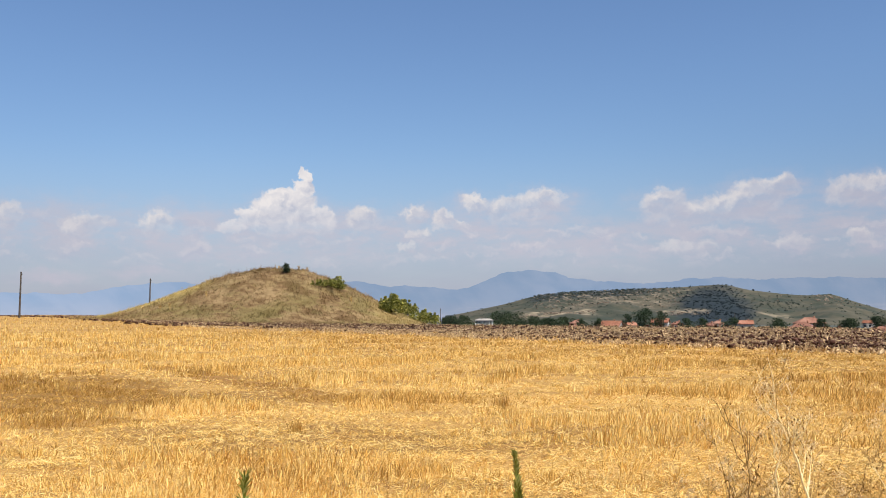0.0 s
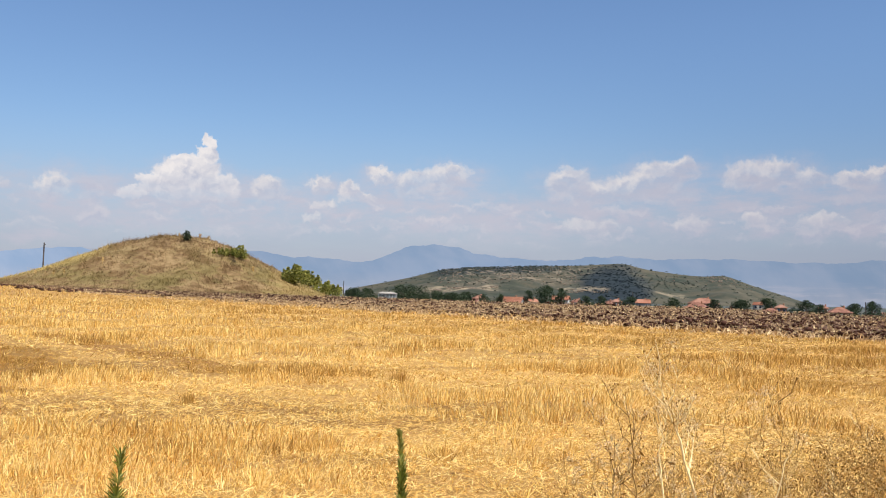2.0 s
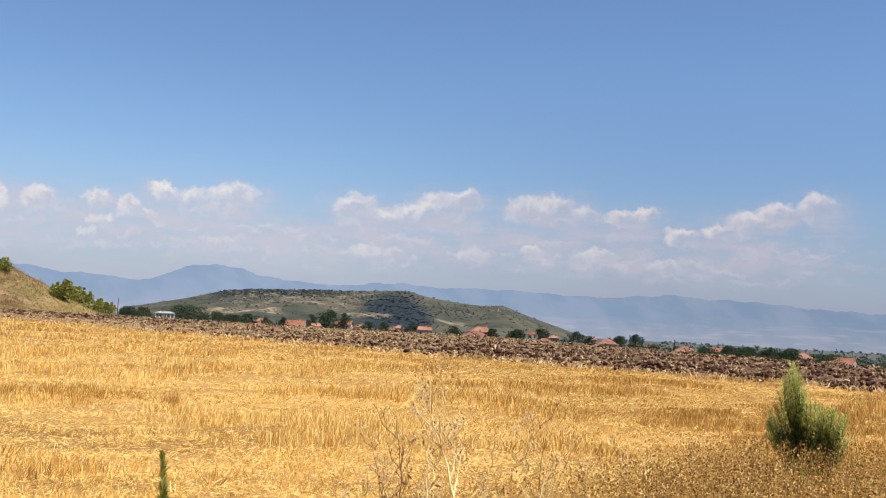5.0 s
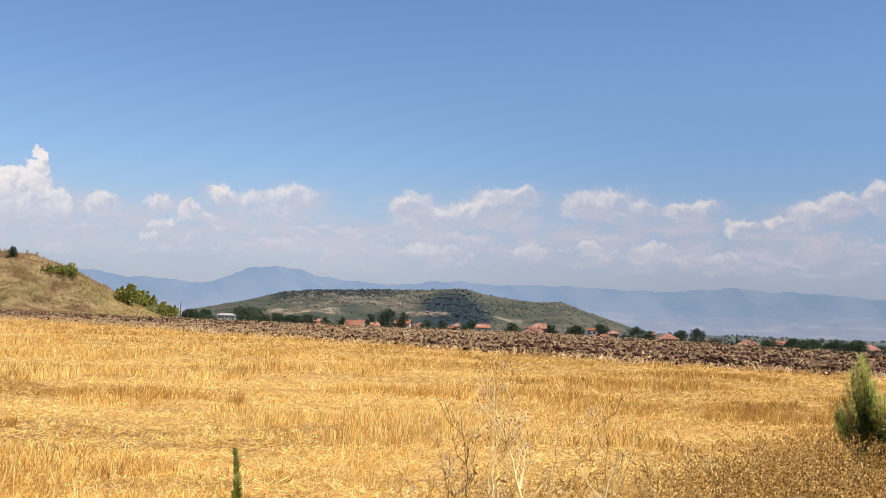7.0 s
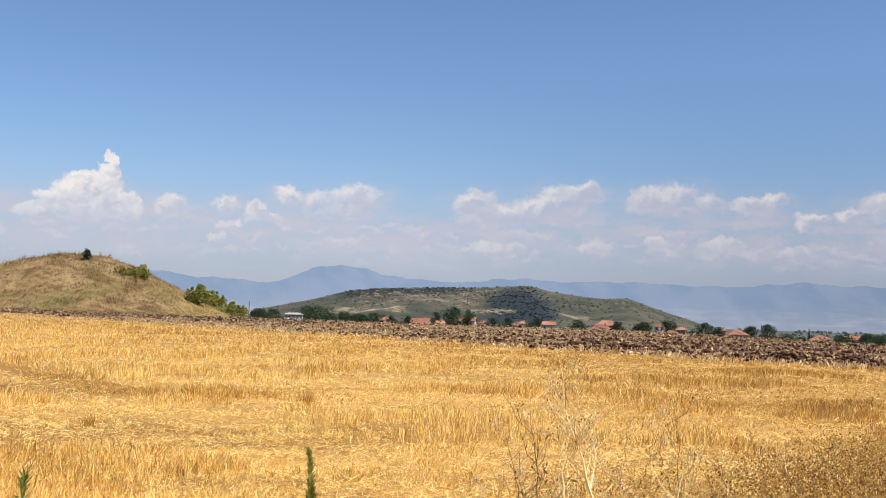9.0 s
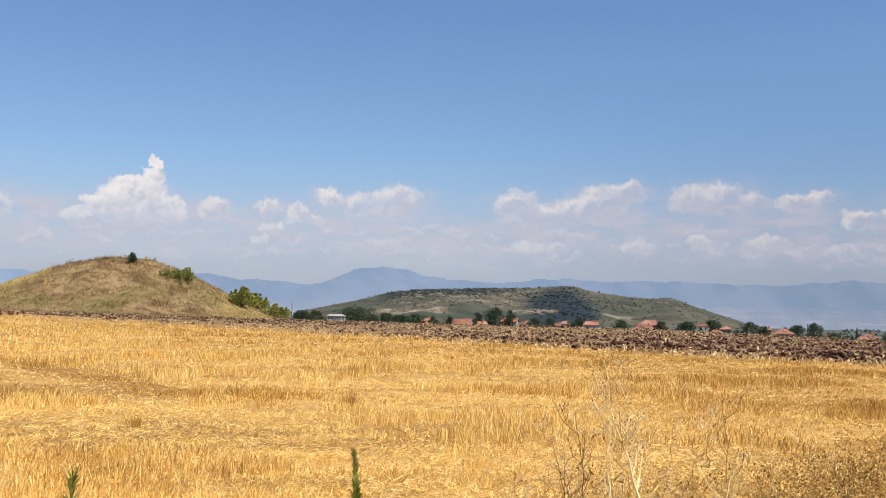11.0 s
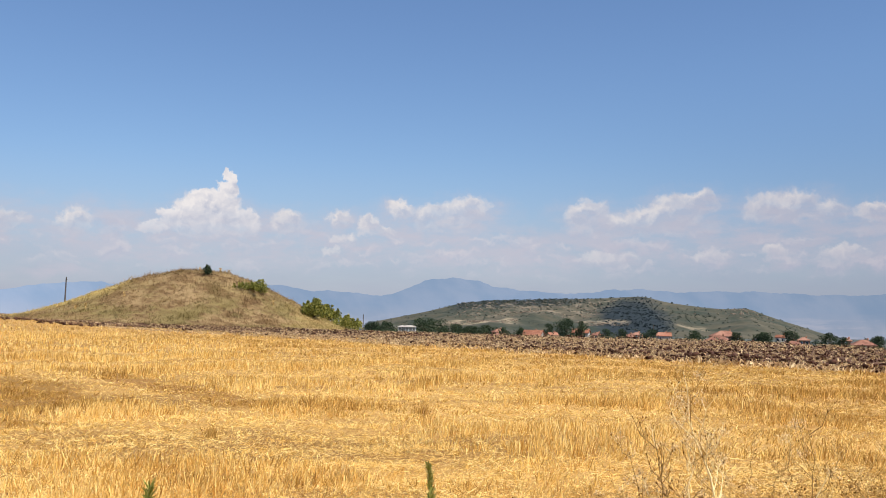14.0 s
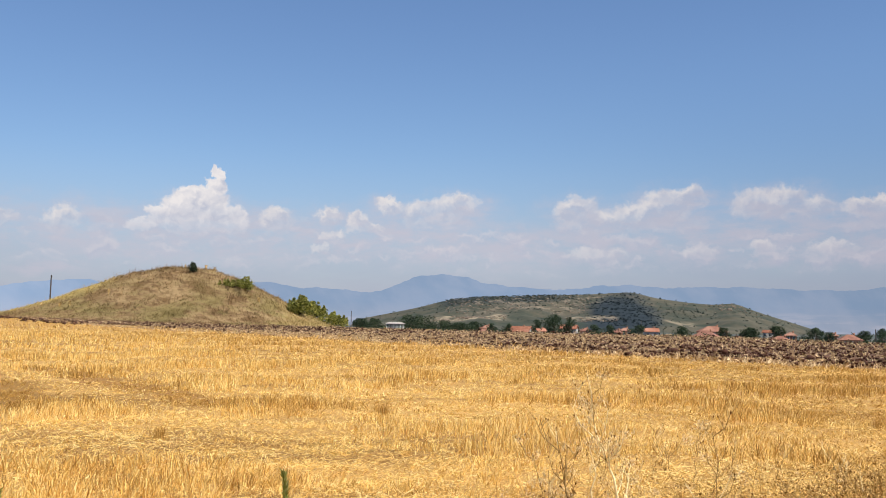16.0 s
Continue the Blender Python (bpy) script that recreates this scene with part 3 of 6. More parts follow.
def strips(p0, p1, width):
    """Flat straws between point pairs, rolled about their length at random."""
    d = p1 - p0
    side = np.cross(d, rng.normal(size=d.shape) * 0.55 + [0, 0, 1.0])
    side *= (np.broadcast_to(width, len(d)) / np.maximum(np.linalg.norm(side, axis=1), 1e-9))[:, None]
    V = np.stack([p0 - side, p0 + side, p1 + side * 0.7, p1 - side * 0.7], 1)
    return V.reshape(-1, 3), np.arange(4 * len(d)).reshape(-1, 4)


def tube(points, radii, sides=6):
    """One bent, tapered, closed-sided stalk along the points."""
    p = np.asarray(points, float)
    r = np.broadcast_to(radii, len(p))
    d = np.gradient(p, axis=0)
    d /= np.linalg.norm(d, axis=1, keepdims=True)
    ref = np.array([1.0, 0, 0]) if abs(d[0, 2]) > 0.7 else np.array([0, 0, 1.0])
    a = np.cross(d, ref)
    a /= np.linalg.norm(a, axis=1, keepdims=True)
    b = np.cross(d, a)
    w = np.arange(sides) * 2 * math.pi / sides
    V = p[:, None] + (a[:, None] * np.cos(w)[None, :, None] + b[:, None] * np.sin(w)[None, :, None]) * r[:, None, None]
    F = [(i * sides + j, i * sides + (j + 1) % sides, (i + 1) * sides + (j + 1) % sides, (i + 1) * sides + j) for i in range(len(p) - 1) for j in range(sides)]
    return V.reshape(-1, 3), np.array(F)


def leaves(centres, size, long=1.6, up=0.3):
    """Small folded leaves (two triangles as one quad), turned at random."""
    n = len(centres)
    size = np.broadcast_to(size, n)[:, None]
    d = rng.normal(size=(n, 3))
    d[:, 2] += up
    d /= np.linalg.norm(d, axis=1, keepdims=True)
    s = np.cross(d, rng.normal(size=(n, 3)))
    s /= np.linalg.norm(s, axis=1, keepdims=True)
    k = np.cross(d, s)
    V = np.stack([centres - d * size * long / 2, centres + s * size / 2 + k * size * 0.15, centres + d * size * long / 2, centres - s * size / 2 + k * size * 0.15], 1)
    F = np.arange(n * 4).reshape(n, 4)
    return V.reshape(-1, 3), F


ICO_V, ICO_F = None, None


def ico():
    global ICO_V, ICO_F
    if ICO_V is None:
        bm = bmesh.new()
        bmesh.ops.create_icosphere(bm, subdivisions=1, radius=1)
        bm.verts.ensure_lookup_table()
        ICO_V = np.array([v.co[:] for v in bm.verts])
        ICO_F = np.array([[v.index for v in f.verts] for f in bm.faces])
        bm.free()
    return ICO_V, ICO_F


OCTA_V = np.array([(1, 0, 0), (-1, 0, 0), (0, 1, 0), (0, -1, 0), (0, 0, 1), (0, 0, -1)], float)
OCTA_F = np.array([(0, 2, 4), (2, 1, 4), (1, 3, 4), (3, 0, 4), (2, 0, 5), (1, 2, 5), (3, 1, 5), (0, 3, 5)])


def lumps(centres, sx, sy, sz, rough=0.35, plain=False):
    """Angular clods; plain: fewer faces, for those far off."""
    v, f = (OCTA_V, OCTA_F) if plain else ico()
    n = len(centres)
    V = v[None] * (1 + rng.uniform(-rough, rough, (n, len(v), 1)))
    V = V * np.stack([sx, sy, sz], 1)[:, None]
    a = rng.uniform(0, 6.28, n)[:, None]
    x, y = V[..., 0] * np.cos(a) - V[..., 1] * np.sin(a), V[..., 0] * np.sin(a) + V[..., 1] * np.cos(a)
    V = np.stack([x, y, V[..., 2]], 2) + centres[:, None]
    F = f[None] + (np.arange(n) * len(v))[:, None, None]
    return V.reshape(-1, 3), F.reshape(-1, 3)


def join(*parts):
    V, F, base = [], [], 0
    for v, f in parts:
        V.append(v)
        F.append(f + base)
        base += len(v)
    return np.concatenate(V), np.concatenate(F)


def thing(name, label, category, at=(0, 0, 0), group="", turn=0.0):
    ob = new(name)
    ob.empty_display_size = 0.2
    ob.matrix_basis = pose(*at, 0, 0, turn)
    return tagged(ob, label, category, group)


def part(name, vf, mat, parent, label="", smooth_shade=False, kind=""):
    ob = new(name, mesh_of(name, *vf, mat, smooth_shade))
    ob.parent = parent
    return tagged(ob, label, kind=kind)


def stuff(name, vf, mat, label, category):
    return tagged(new(name, mesh_of(name, *vf, mat)), label, category, kind="stuff")


def box_vf(x0, x1, y0, y1, z0, z1):
    V = np.array([(x, y, z) for z in (z0, z1) for x, y in ((x0, y0), (x1, y0), (x1, y1), (x0, y1))], float)
    return V, np.array([(3, 2, 1, 0), (4, 5, 6, 7), (0, 1, 5, 4), (1, 2, 6, 5), (2, 3, 7, 6), (3, 0, 4, 7)])


# ---- ground sheet ----
def build_ground():
    radii = np.concatenate([[0.0], np.geomspace(1.0, 260, 190), np.geomspace(270, 4890, 70)])
    az = np.radians(np.concatenate([np.arange(-40, 55, 0.5), np.arange(55, 320, 5.0)]))
    R, A = np.meshgrid(radii, az, indexing="ij")
    X, Y = R * np.sin(A), R * np.cos(A)
    V = np.stack([X, Y, land(X, Y)], -1).reshape(-1, 3)
    na = len(az)
    i, j = np.meshgrid(np.arange(len(radii) - 1), np.arange(na), indexing="ij")
    k = (j + 1) % na
    F = np.stack([i * na + j, (i + 1) * na + j, (i + 1) * na + k, i * na + k], -1).reshape(-1, 4)[:, ::-1]
    tagged(new("ground", mesh_of("ground", V, F, M_GROUND, True)), "harvested wheat field and bare ploughed strip", "ground", kind="structure")


build_ground()

# ---- far mountains and the wooded hill ----
RIDGE = [(-60, 1.1), (-40, 1.3), (-27, 1.0), (-23.3, 1.02), (-21.7, 1.1), (-19.8, 1.0), (-17.8, 1.35), (-15.2, 1.73), (-13.7, 1.6), (-9, 1.7), (-4.5, 1.7),
         (-3.3, 1.47), (-1.4, 1.5), (0.5, 1.38), (1.8, 1.56), (2.7, 2.03), (4.0, 2.3), (5.5, 2.33), (6.8, 2.06), (7.4, 1.83), (9.3, 1.66),
         (11.4, 1.66), (13.5, 1.9), (15.6, 1.95), (16.8, 1.85), (18.8, 1.95), (22, 1.86), (24, 1.79), (26.4, 1.76), (30, 1.97), (31.4, 1.8),
         (34, 1.85), (37.5, 1.6), (45, 1.5), (60, 1.2)]
HILL = [(-1.5, -1.4), (0.3, -0.15), (1.8, 0.16), (3.6, 0.55), (5.2, 1.0), (6.8, 1.15), (9.9, 1.29), (12.9, 1.41), (14.7, 1.53), (15.3, 1.58), (16.4, 1.28),
        (18.7, 0.98), (19.9, 0.92), (20.7, 1.05), (21.4, 0.76), (22.2, 0.47), (23.4, 0.1), (24.6, -0.28), (26, -0.7), (28, -1.4)]


def profile(table, az):
    t = np.array(table)
    s = np.interp(az, t[:, 0], t[:, 1])
    for d in (-0.35, 0.35):
        s = s + np.interp(az + d, t[:, 0], t[:, 1])
    return s / 3


def build_mountains():
    az = np.arange(-60, 60.01, 0.12)
    dist = np.concatenate([np.linspace(2060, 3200, 12), np.linspace(3300, 4800, 26)])
    D, A = np.meshgrid(dist, az, indexing="ij")
    x, y = D * np.sin(np.radians(A)), D * np.cos(np.radians(A))
    top = 1.6 + 4500 * np.tan(np.radians(profile(RIDGE, A)))
    t = np.clip((D - 3300) / 1200, 0, 1)
    low = land(x, y) + 1.5 * smooth(D, 2060, 2300) - 0.6
    z = low + (top - low) * t ** 1.7
    z = z + (1 - np.abs(2 * t - 1)) * 5 * waves(x, y, 420, 21, 3)
    z = np.where(D > 4500, top - (D - 4500) * 0.35, z)
    z = z + smooth(D, 4300, 4500) * 7.5 * waves(x, y, 240, 23, 5)
    na = len(az)
    i, j = np.meshgrid(np.arange(len(dist) - 1), np.arange(na - 1), indexing="ij")
    F = np.stack([i * na + j, i * na + j + 1, (i + 1) * na + j + 1, (i + 1) * na + j], -1).reshape(-1, 4)
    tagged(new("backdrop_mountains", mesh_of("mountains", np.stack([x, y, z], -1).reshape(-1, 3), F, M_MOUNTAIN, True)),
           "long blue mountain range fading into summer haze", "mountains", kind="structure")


def hill_height(az, d):
    """Height of the hill at azimuth (degrees) and distance."""
    a, d = np.asarray(az, float), np.asarray(d, float)
    x, y = d * np.sin(np.radians(a)), d * np.cos(np.radians(a))
    low = land(x, y) - 4
    top = 1.6 + 1600 * np.tan(np.radians(profile(HILL, a)))
    t = np.clip((d - 1180) / 420, 0, 1)
    z = low + (np.maximum(top, low) - low) * (0.35 * t + 0.65 * t ** 1.6)
    z = z + 4 * np.sin(t * math.pi) * waves(x, y, 130, 31, 4) * smooth(top - low, 0, 20)
    return np.where(d > 1600, top - (d - 1600) * 0.12, z)


def build_hill():
    az = np.arange(-1.5, 28.01, 0.1)
    dist = np.linspace(1180, 2000, 62)
    D, A = np.meshgrid(dist, az, indexing="ij")
    x, y, z = D * np.sin(np.radians(A)), D * np.cos(np.radians(A)), hill_height(A, D)
    na = len(az)
    i, j = np.meshgrid(np.arange(len(dist) - 1), np.arange(na - 1), indexing="ij")
    F = np.stack([i * na + j, i * na + j + 1, (i + 1) * na + j + 1, (i + 1) * na + j], -1).reshape(-1, 4)
    tagged(new("hill", mesh_of("hill", np.stack([x, y, z], -1).reshape(-1, 3), F, M_HILL, True)),
           "low broad green-brown hill with scrub and pale rock", "hill", kind="structure")
    # scrub: dense along the brow and in the painted cloud shadow on the middle, loose elsewhere
    a = rng.uniform(0.5, 25, 24000)
    d = rng.uniform(1200, 1612, 24000)
    t = (d - 1180) / 420
    brow = smooth(t, 0.80, 0.92) * smooth(a, 4.2, 5.6) * (1 - smooth(a, 11, 13))
    cloud_shade = np.exp(-((a - 14.9 - 1.2 * (0.6 - t)) / 1.7) ** 4 - ((t - 0.58) / 0.34) ** 4)
    p = 0.004 + 0.018 * smooth(t, 0.2, 0.5) * (waves(a * 28, d, 70, 41) > 0.1) + 0.16 * smooth(t, 0.5, 0.75) * smooth(a, 4.5, 6) * (1 - smooth(a, 13, 14)) * (waves(a * 28, d, 26, 47) > 0.1) + 0.6 * brow * (0.5 + 0.5 * (waves(a * 28, d, 30, 46) > -0.2)) + 0.34 * cloud_shade
    p = p + 0.35 * np.exp(-((a - 18.2) / 0.8) ** 2 - ((t - 0.72) / 0.07) ** 2) + 0.06 * smooth(t, 0.45, 0.6) * (waves(a * 28, d, 40, 43) > 0.25)
    keep = (rng.uniform(size=len(a)) < p) & (hill_height(a, d) > land(d * np.sin(np.radians(a)), d * np.cos(np.radians(a))) + 1)
    a, d = a[keep], d[keep]
    n, per = len(a), 16
    size = rng.uniform(0.7, 1.9, n)
    c = np.stack([d * np.sin(np.radians(a)), d * np.cos(np.radians(a)), hill_height(a, d)], 1)
    q = rng.normal(size=(n, per, 3)) * 0.45
    q[..., 2] = np.abs(q[..., 2]) * 0.9 + 0.15
    pts = c[:, None] + q * size[:, None, None]
    # scrub inside the shadow patch takes the shaded leaf colour
    shady = cloud_shade[keep] > 0.25
    for mask, mat, words in ((~shady, M_SCRUB, "dark green scrub and small trees over the hill"), (shady, M_SHADEDLEAF, "blue-black scrub, coloured as if under a cloud's shadow, on the middle of the hill")):
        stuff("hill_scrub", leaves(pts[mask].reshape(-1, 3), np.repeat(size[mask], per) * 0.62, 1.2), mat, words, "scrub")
    a = np.concatenate([rng.normal(20.6, 0.7, 120), rng.uniform(5, 13.2, 420), rng.uniform(4.2, 8.4, 200), rng.uniform(11.6, 14.6, 90)])
    d = np.concatenate([rng.normal(1560, 30, 120), rng.uniform(1440, 1600, 420), rng.normal(1380, 7, 200), rng.normal(1362, 7, 90)])
    c = np.stack([d * np.sin(np.radians(a)), d * np.cos(np.radians(a)), hill_height(a, d)], 1)
    s = rng.uniform(0.5, 1.7, len(a))
    stuff("hill_rocks", lumps(c, s * 1.5, s, s * 0.6), M_ROCK, "pale rock outcrops and bare banks on the hill", "rocks")


build_mountains()
build_hill()

# ---- burial mound ----
MOUND = (-27.8, 177.0)
MOUND_R, MOUND_H = 27.5, 9.15


def mound_height(x, y):
    dx, dy = x - MOUND[0], y - MOUND[1]
    dx = np.where(dx < 0, dx / 1.15, dx / 1.05)
    r = np.hypot(dx, dy) / MOUND_R
    t = np.clip(1 - r, 0, 1)
    h = MOUND_H * np.interp(r, (0, 0.08, 0.15, 0.28, 0.42, 0.53, 0.64, 0.78, 0.9, 1.0), (1, 0.99, 0.965, 0.86, 0.70, 0.54, 0.385, 0.20, 0.08, 0.0))
    return land(x, y) * 1.0 - 0.06 + h + 0.18 * waves(x, y, 6, 52) * smooth(t, 0, 0.25)


def build_mound():
    r = np.linspace(0, MOUND_R * 1.2, 70)
    a = np.radians(np.arange(0, 360, 2.5))
    R, A = np.meshgrid(r, a, indexing="ij")
    x, y = MOUND[0] + R * np.cos(A), MOUND[1] + R * np.sin(A)
    na = len(a)
    i, j = np.meshgrid(np.arange(len(r) - 1), np.arange(na), indexing="ij")
    k = (j + 1) % na
    F = np.stack([i * na + j, (i + 1) * na + j, (i + 1) * na + k, i * na + k], -1).reshape(-1, 4)
    tagged(new("burial_mound", mesh_of("burial_mound", np.stack([x, y, mound_height(x, y)], -1).reshape(-1, 3), F, M_TURF, True)),
           "broad round earth mound under dry summer grass", "mound")
    # soft bent grass in tufts, longer in drifts and round the foot
    g = np.random.default_rng(61)
    n, per = 15000, 4
    rr, aa = MOUND_R * np.sqrt(g.uniform(0, 1.22, n)), g.uniform(0, 2 * math.pi, n)
    x, y = MOUND[0] + rr * np.cos(aa) * np.where(np.cos(aa) < 0, 1.15, 1.0), MOUND[1] + rr * np.sin(aa)
    k = (y < MOUND[1] + 9)
    x, y, rr = x[k], y[k], rr[k]
    tall = 0.20 + 0.16 * smooth(waves(x, y, 5, 64), -0.1, 0.8) + 0.10 * smooth(rr, 22, 28)
    x, y, tall = (np.repeat(v, per) for v in (x, y, tall))
    n = len(x)
    x, y = x + g.normal(size=n) * 0.16, y + g.normal(size=n) * 0.16
    pos = np.stack([x, y, np.maximum(mound_height(x, y), land(x, y)) - 0.05], 1)
    stuff("dry_grass", blades(pos, tall * g.uniform(0.6, 1.3, n), g.uniform(0.05, 0.13, n), g.normal(size=(n, 2)) * 0.20, g.uniform(0, 3.14, n), 3), M_TURF,
          "brown and yellow dry grass covering the earth mound", "grass")


build_mound()


def tall_grass():
    """Drifts of long seeding grass that soften the mound's outline."""
    g = np.random.default_rng(66)
    n = 16000
    rr, aa = MOUND_R * np.sqrt(g.uniform(0, 0.95, n)), g.uniform(0, 2 * math.pi, n)
    x, y = MOUND[0] + rr * np.cos(aa) * np.where(np.cos(aa) < 0, 1.15, 1.0), MOUND[1] + rr * np.sin(aa)
    keep = waves(x, y, 4.5, 67) + 0.6 * (rr < 12) + 0.7 * smooth(y, 172, 176) > 0.42
    x, y = x[keep], y[keep]
    n = len(x)
    pos = np.stack([x, y, mound_height(x, y) - 0.03], 1)
    stuff("seeding_grass", blades(pos, g.uniform(0.3, 0.6, n) * (1 + 0.7 * smooth(waves(x, y, 3.0, 68), 0.2, 0.8)), g.uniform(0.03, 0.08, n), g.normal(size=(n, 2)) * 0.22, g.uniform(0, 3.14, n), 3), M_TURF,
          "long brown seeding grass in drifts on the mound", "grass")


tall_grass()


def on_mound(az, el):
    """The spot of the mound's near side at that azimuth and elevation."""
    az = az - 0.1
    d = np.linspace(140, 182, 900)
    x, y = d * math.sin(radians(az)), d * math.cos(radians(az))
    seen = np.degrees(np.arctan2(mound_height(x, y) - 1.6, d))
    i = int(np.argmax(seen >= el)) if (seen >= el).any() else int(np.argmax(seen))
    return float(x[i]), float(y[i]), float(mound_height(x[i], y[i]))


def crown_points(n, lobes):
    c = lobes[rng.integers(0, len(lobes), n)]
    v = rng.normal(size=(n, 3))
    v /= np.linalg.norm(v, axis=1, keepdims=True)
    return c[:, :3] + v * c[:, 3:4] * rng.uniform(0.55, 1.05, (n, 1))


def shrub(label, at, width, height, mat, count, leaf, category="shrub"):
    """Stems that fan out of one root, and a loose crown."""
    ob = thing("shrub", label, category, at)
    k = 26
    tips = np.stack([rng.uniform(-0.5, 0.5, k) * width, rng.uniform(-0.4, 0.4, k) * width, rng.uniform(0.5, 0.95, k) * height], 1)
    tips[:, 2] *= 1 - 0.35 * (np.abs(tips[:, 0]) / (0.5 * width)) ** 2
    part("stems", rods(np.zeros((k, 3)) - [0, 0, 0.1], tips, 0.015 * height, 0.005 * height), M_BARK, ob, kind="stuff")
    lobes = np.concatenate([np.c_[tips, rng.uniform(0.06, 0.12, k) * height], np.c_[tips * [1, 1, 0.75], rng.uniform(0.13, 0.24, k) * height], np.c_[tips * [1, 1, 0.4], rng.uniform(0.18, 0.28, k) * height]])
    part("foliage", leaves(crown_points(count, lobes), leaf * rng.uniform(0.7, 1.3, count), 1.5), mat, ob, kind="stuff")
    return ob


shrub("small dark green bush on the mound's crown", on_mound(-8.6, 2.2), 1.15, 1.8, M_DARKLEAF, 900, 0.12)
shrub("low yellow-green bush on the mound's slope", on_mound(-6.5, 1.45), 4.0, 1.45, M_LEAF, 1900, 0.17)
shrub("leafy green bush on the mound's slope", on_mound(-5.75, 1.35), 2.0, 2.2, M_LEAF, 1300, 0.16)
shrub("tall green bush at the foot of the mound", on_mound(-2.8, 0.0), 3.8, 3.3, M_LEAF, 3400, 0.19)
shrub("green bush at the foot of the mound", on_mound(-1.95, -0.1), 3.4, 2.9, M_LEAF, 3600, 0.18)
shrub("yellowing bush at the foot of the mound", on_mound(-0.95, -0.3), 4.4, 2.5, M_LEAF, 3600, 0.18)


def tall_weed(at, h):
    ob = thing("tall_weed", "dark dead weed standing in the mound's grass", "weed", at, "weeds on the mound")
    part("stem", rods([(0, 0, -0.05)], [(0.05, 0, h)], 0.04, 0.02), M_DEAD, ob)
    c = np.stack([rng.normal(0, 0.10, 40), rng.normal(0, 0.10, 40), rng.uniform(0.35, 1.0, 40) * h], 1)
    part("seed_head", leaves(c, 0.12), M_DEAD, ob, kind="stuff")


for az, el, h in ((-14.8, 0.2, 1.0), (-15.3, 0.15, 0.8), (-12.9, 0.85, 1.0), (-7.45, 2.35, 0.7), (-7.9, 2.4, 0.8), (-16.2, 0.2, 0.7), (-9.0, 2.45, 0.6), (-5.0, 0.6, 0.9)):
    tall_weed(on_mound(az, el), h)


# ---- utility poles ----
def utility_pole(at, h, lean=0.0):
    ob = thing("utility_pole", "bare weathered wooden utility pole without wires", "pole", at, "line of utility poles")
    z = np.linspace(-0.3, h, 7)
    p = np.stack([lean * z / h, z * 0, z], 1)
    r = np.linspace(0.19, 0.13, 7)
    part("shaft", tube(p, r, 8), M_WOOD, ob)
    part("cap", rods([(lean, 0, h)], [(lean, 0, h + 0.12)], 0.16, 0.05, 8), M_WOOD, ob)
    part("insulator", rods([(lean + 0.1, 0, h - 0.4)], [(lean + 0.3, 0, h - 0.3)], 0.05, 0.05, 6), M_WOOD, ob)


for az, d, top in ((-22.4, 190, 2.13), (-15.95, 228, 1.85)):
    x, y = d * math.sin(radians(az)), d * math.cos(radians(az))
    z = float(land(x, y))
    utility_pole((x, y, z), 1.6 + d * math.tan(radians(top)) - z, 0.12)
for az, d, top in ((-0.15, 420, 0.25), (27.75, 385, -0.25), (15.85, 440, 0.0)):
    x, y = d * math.sin(radians(az)), d * math.cos(radians(az))
    z = float(land(x, y))
    utility_pole((x, y, z), 1.6 + d * math.tan(radians(top)) - z)


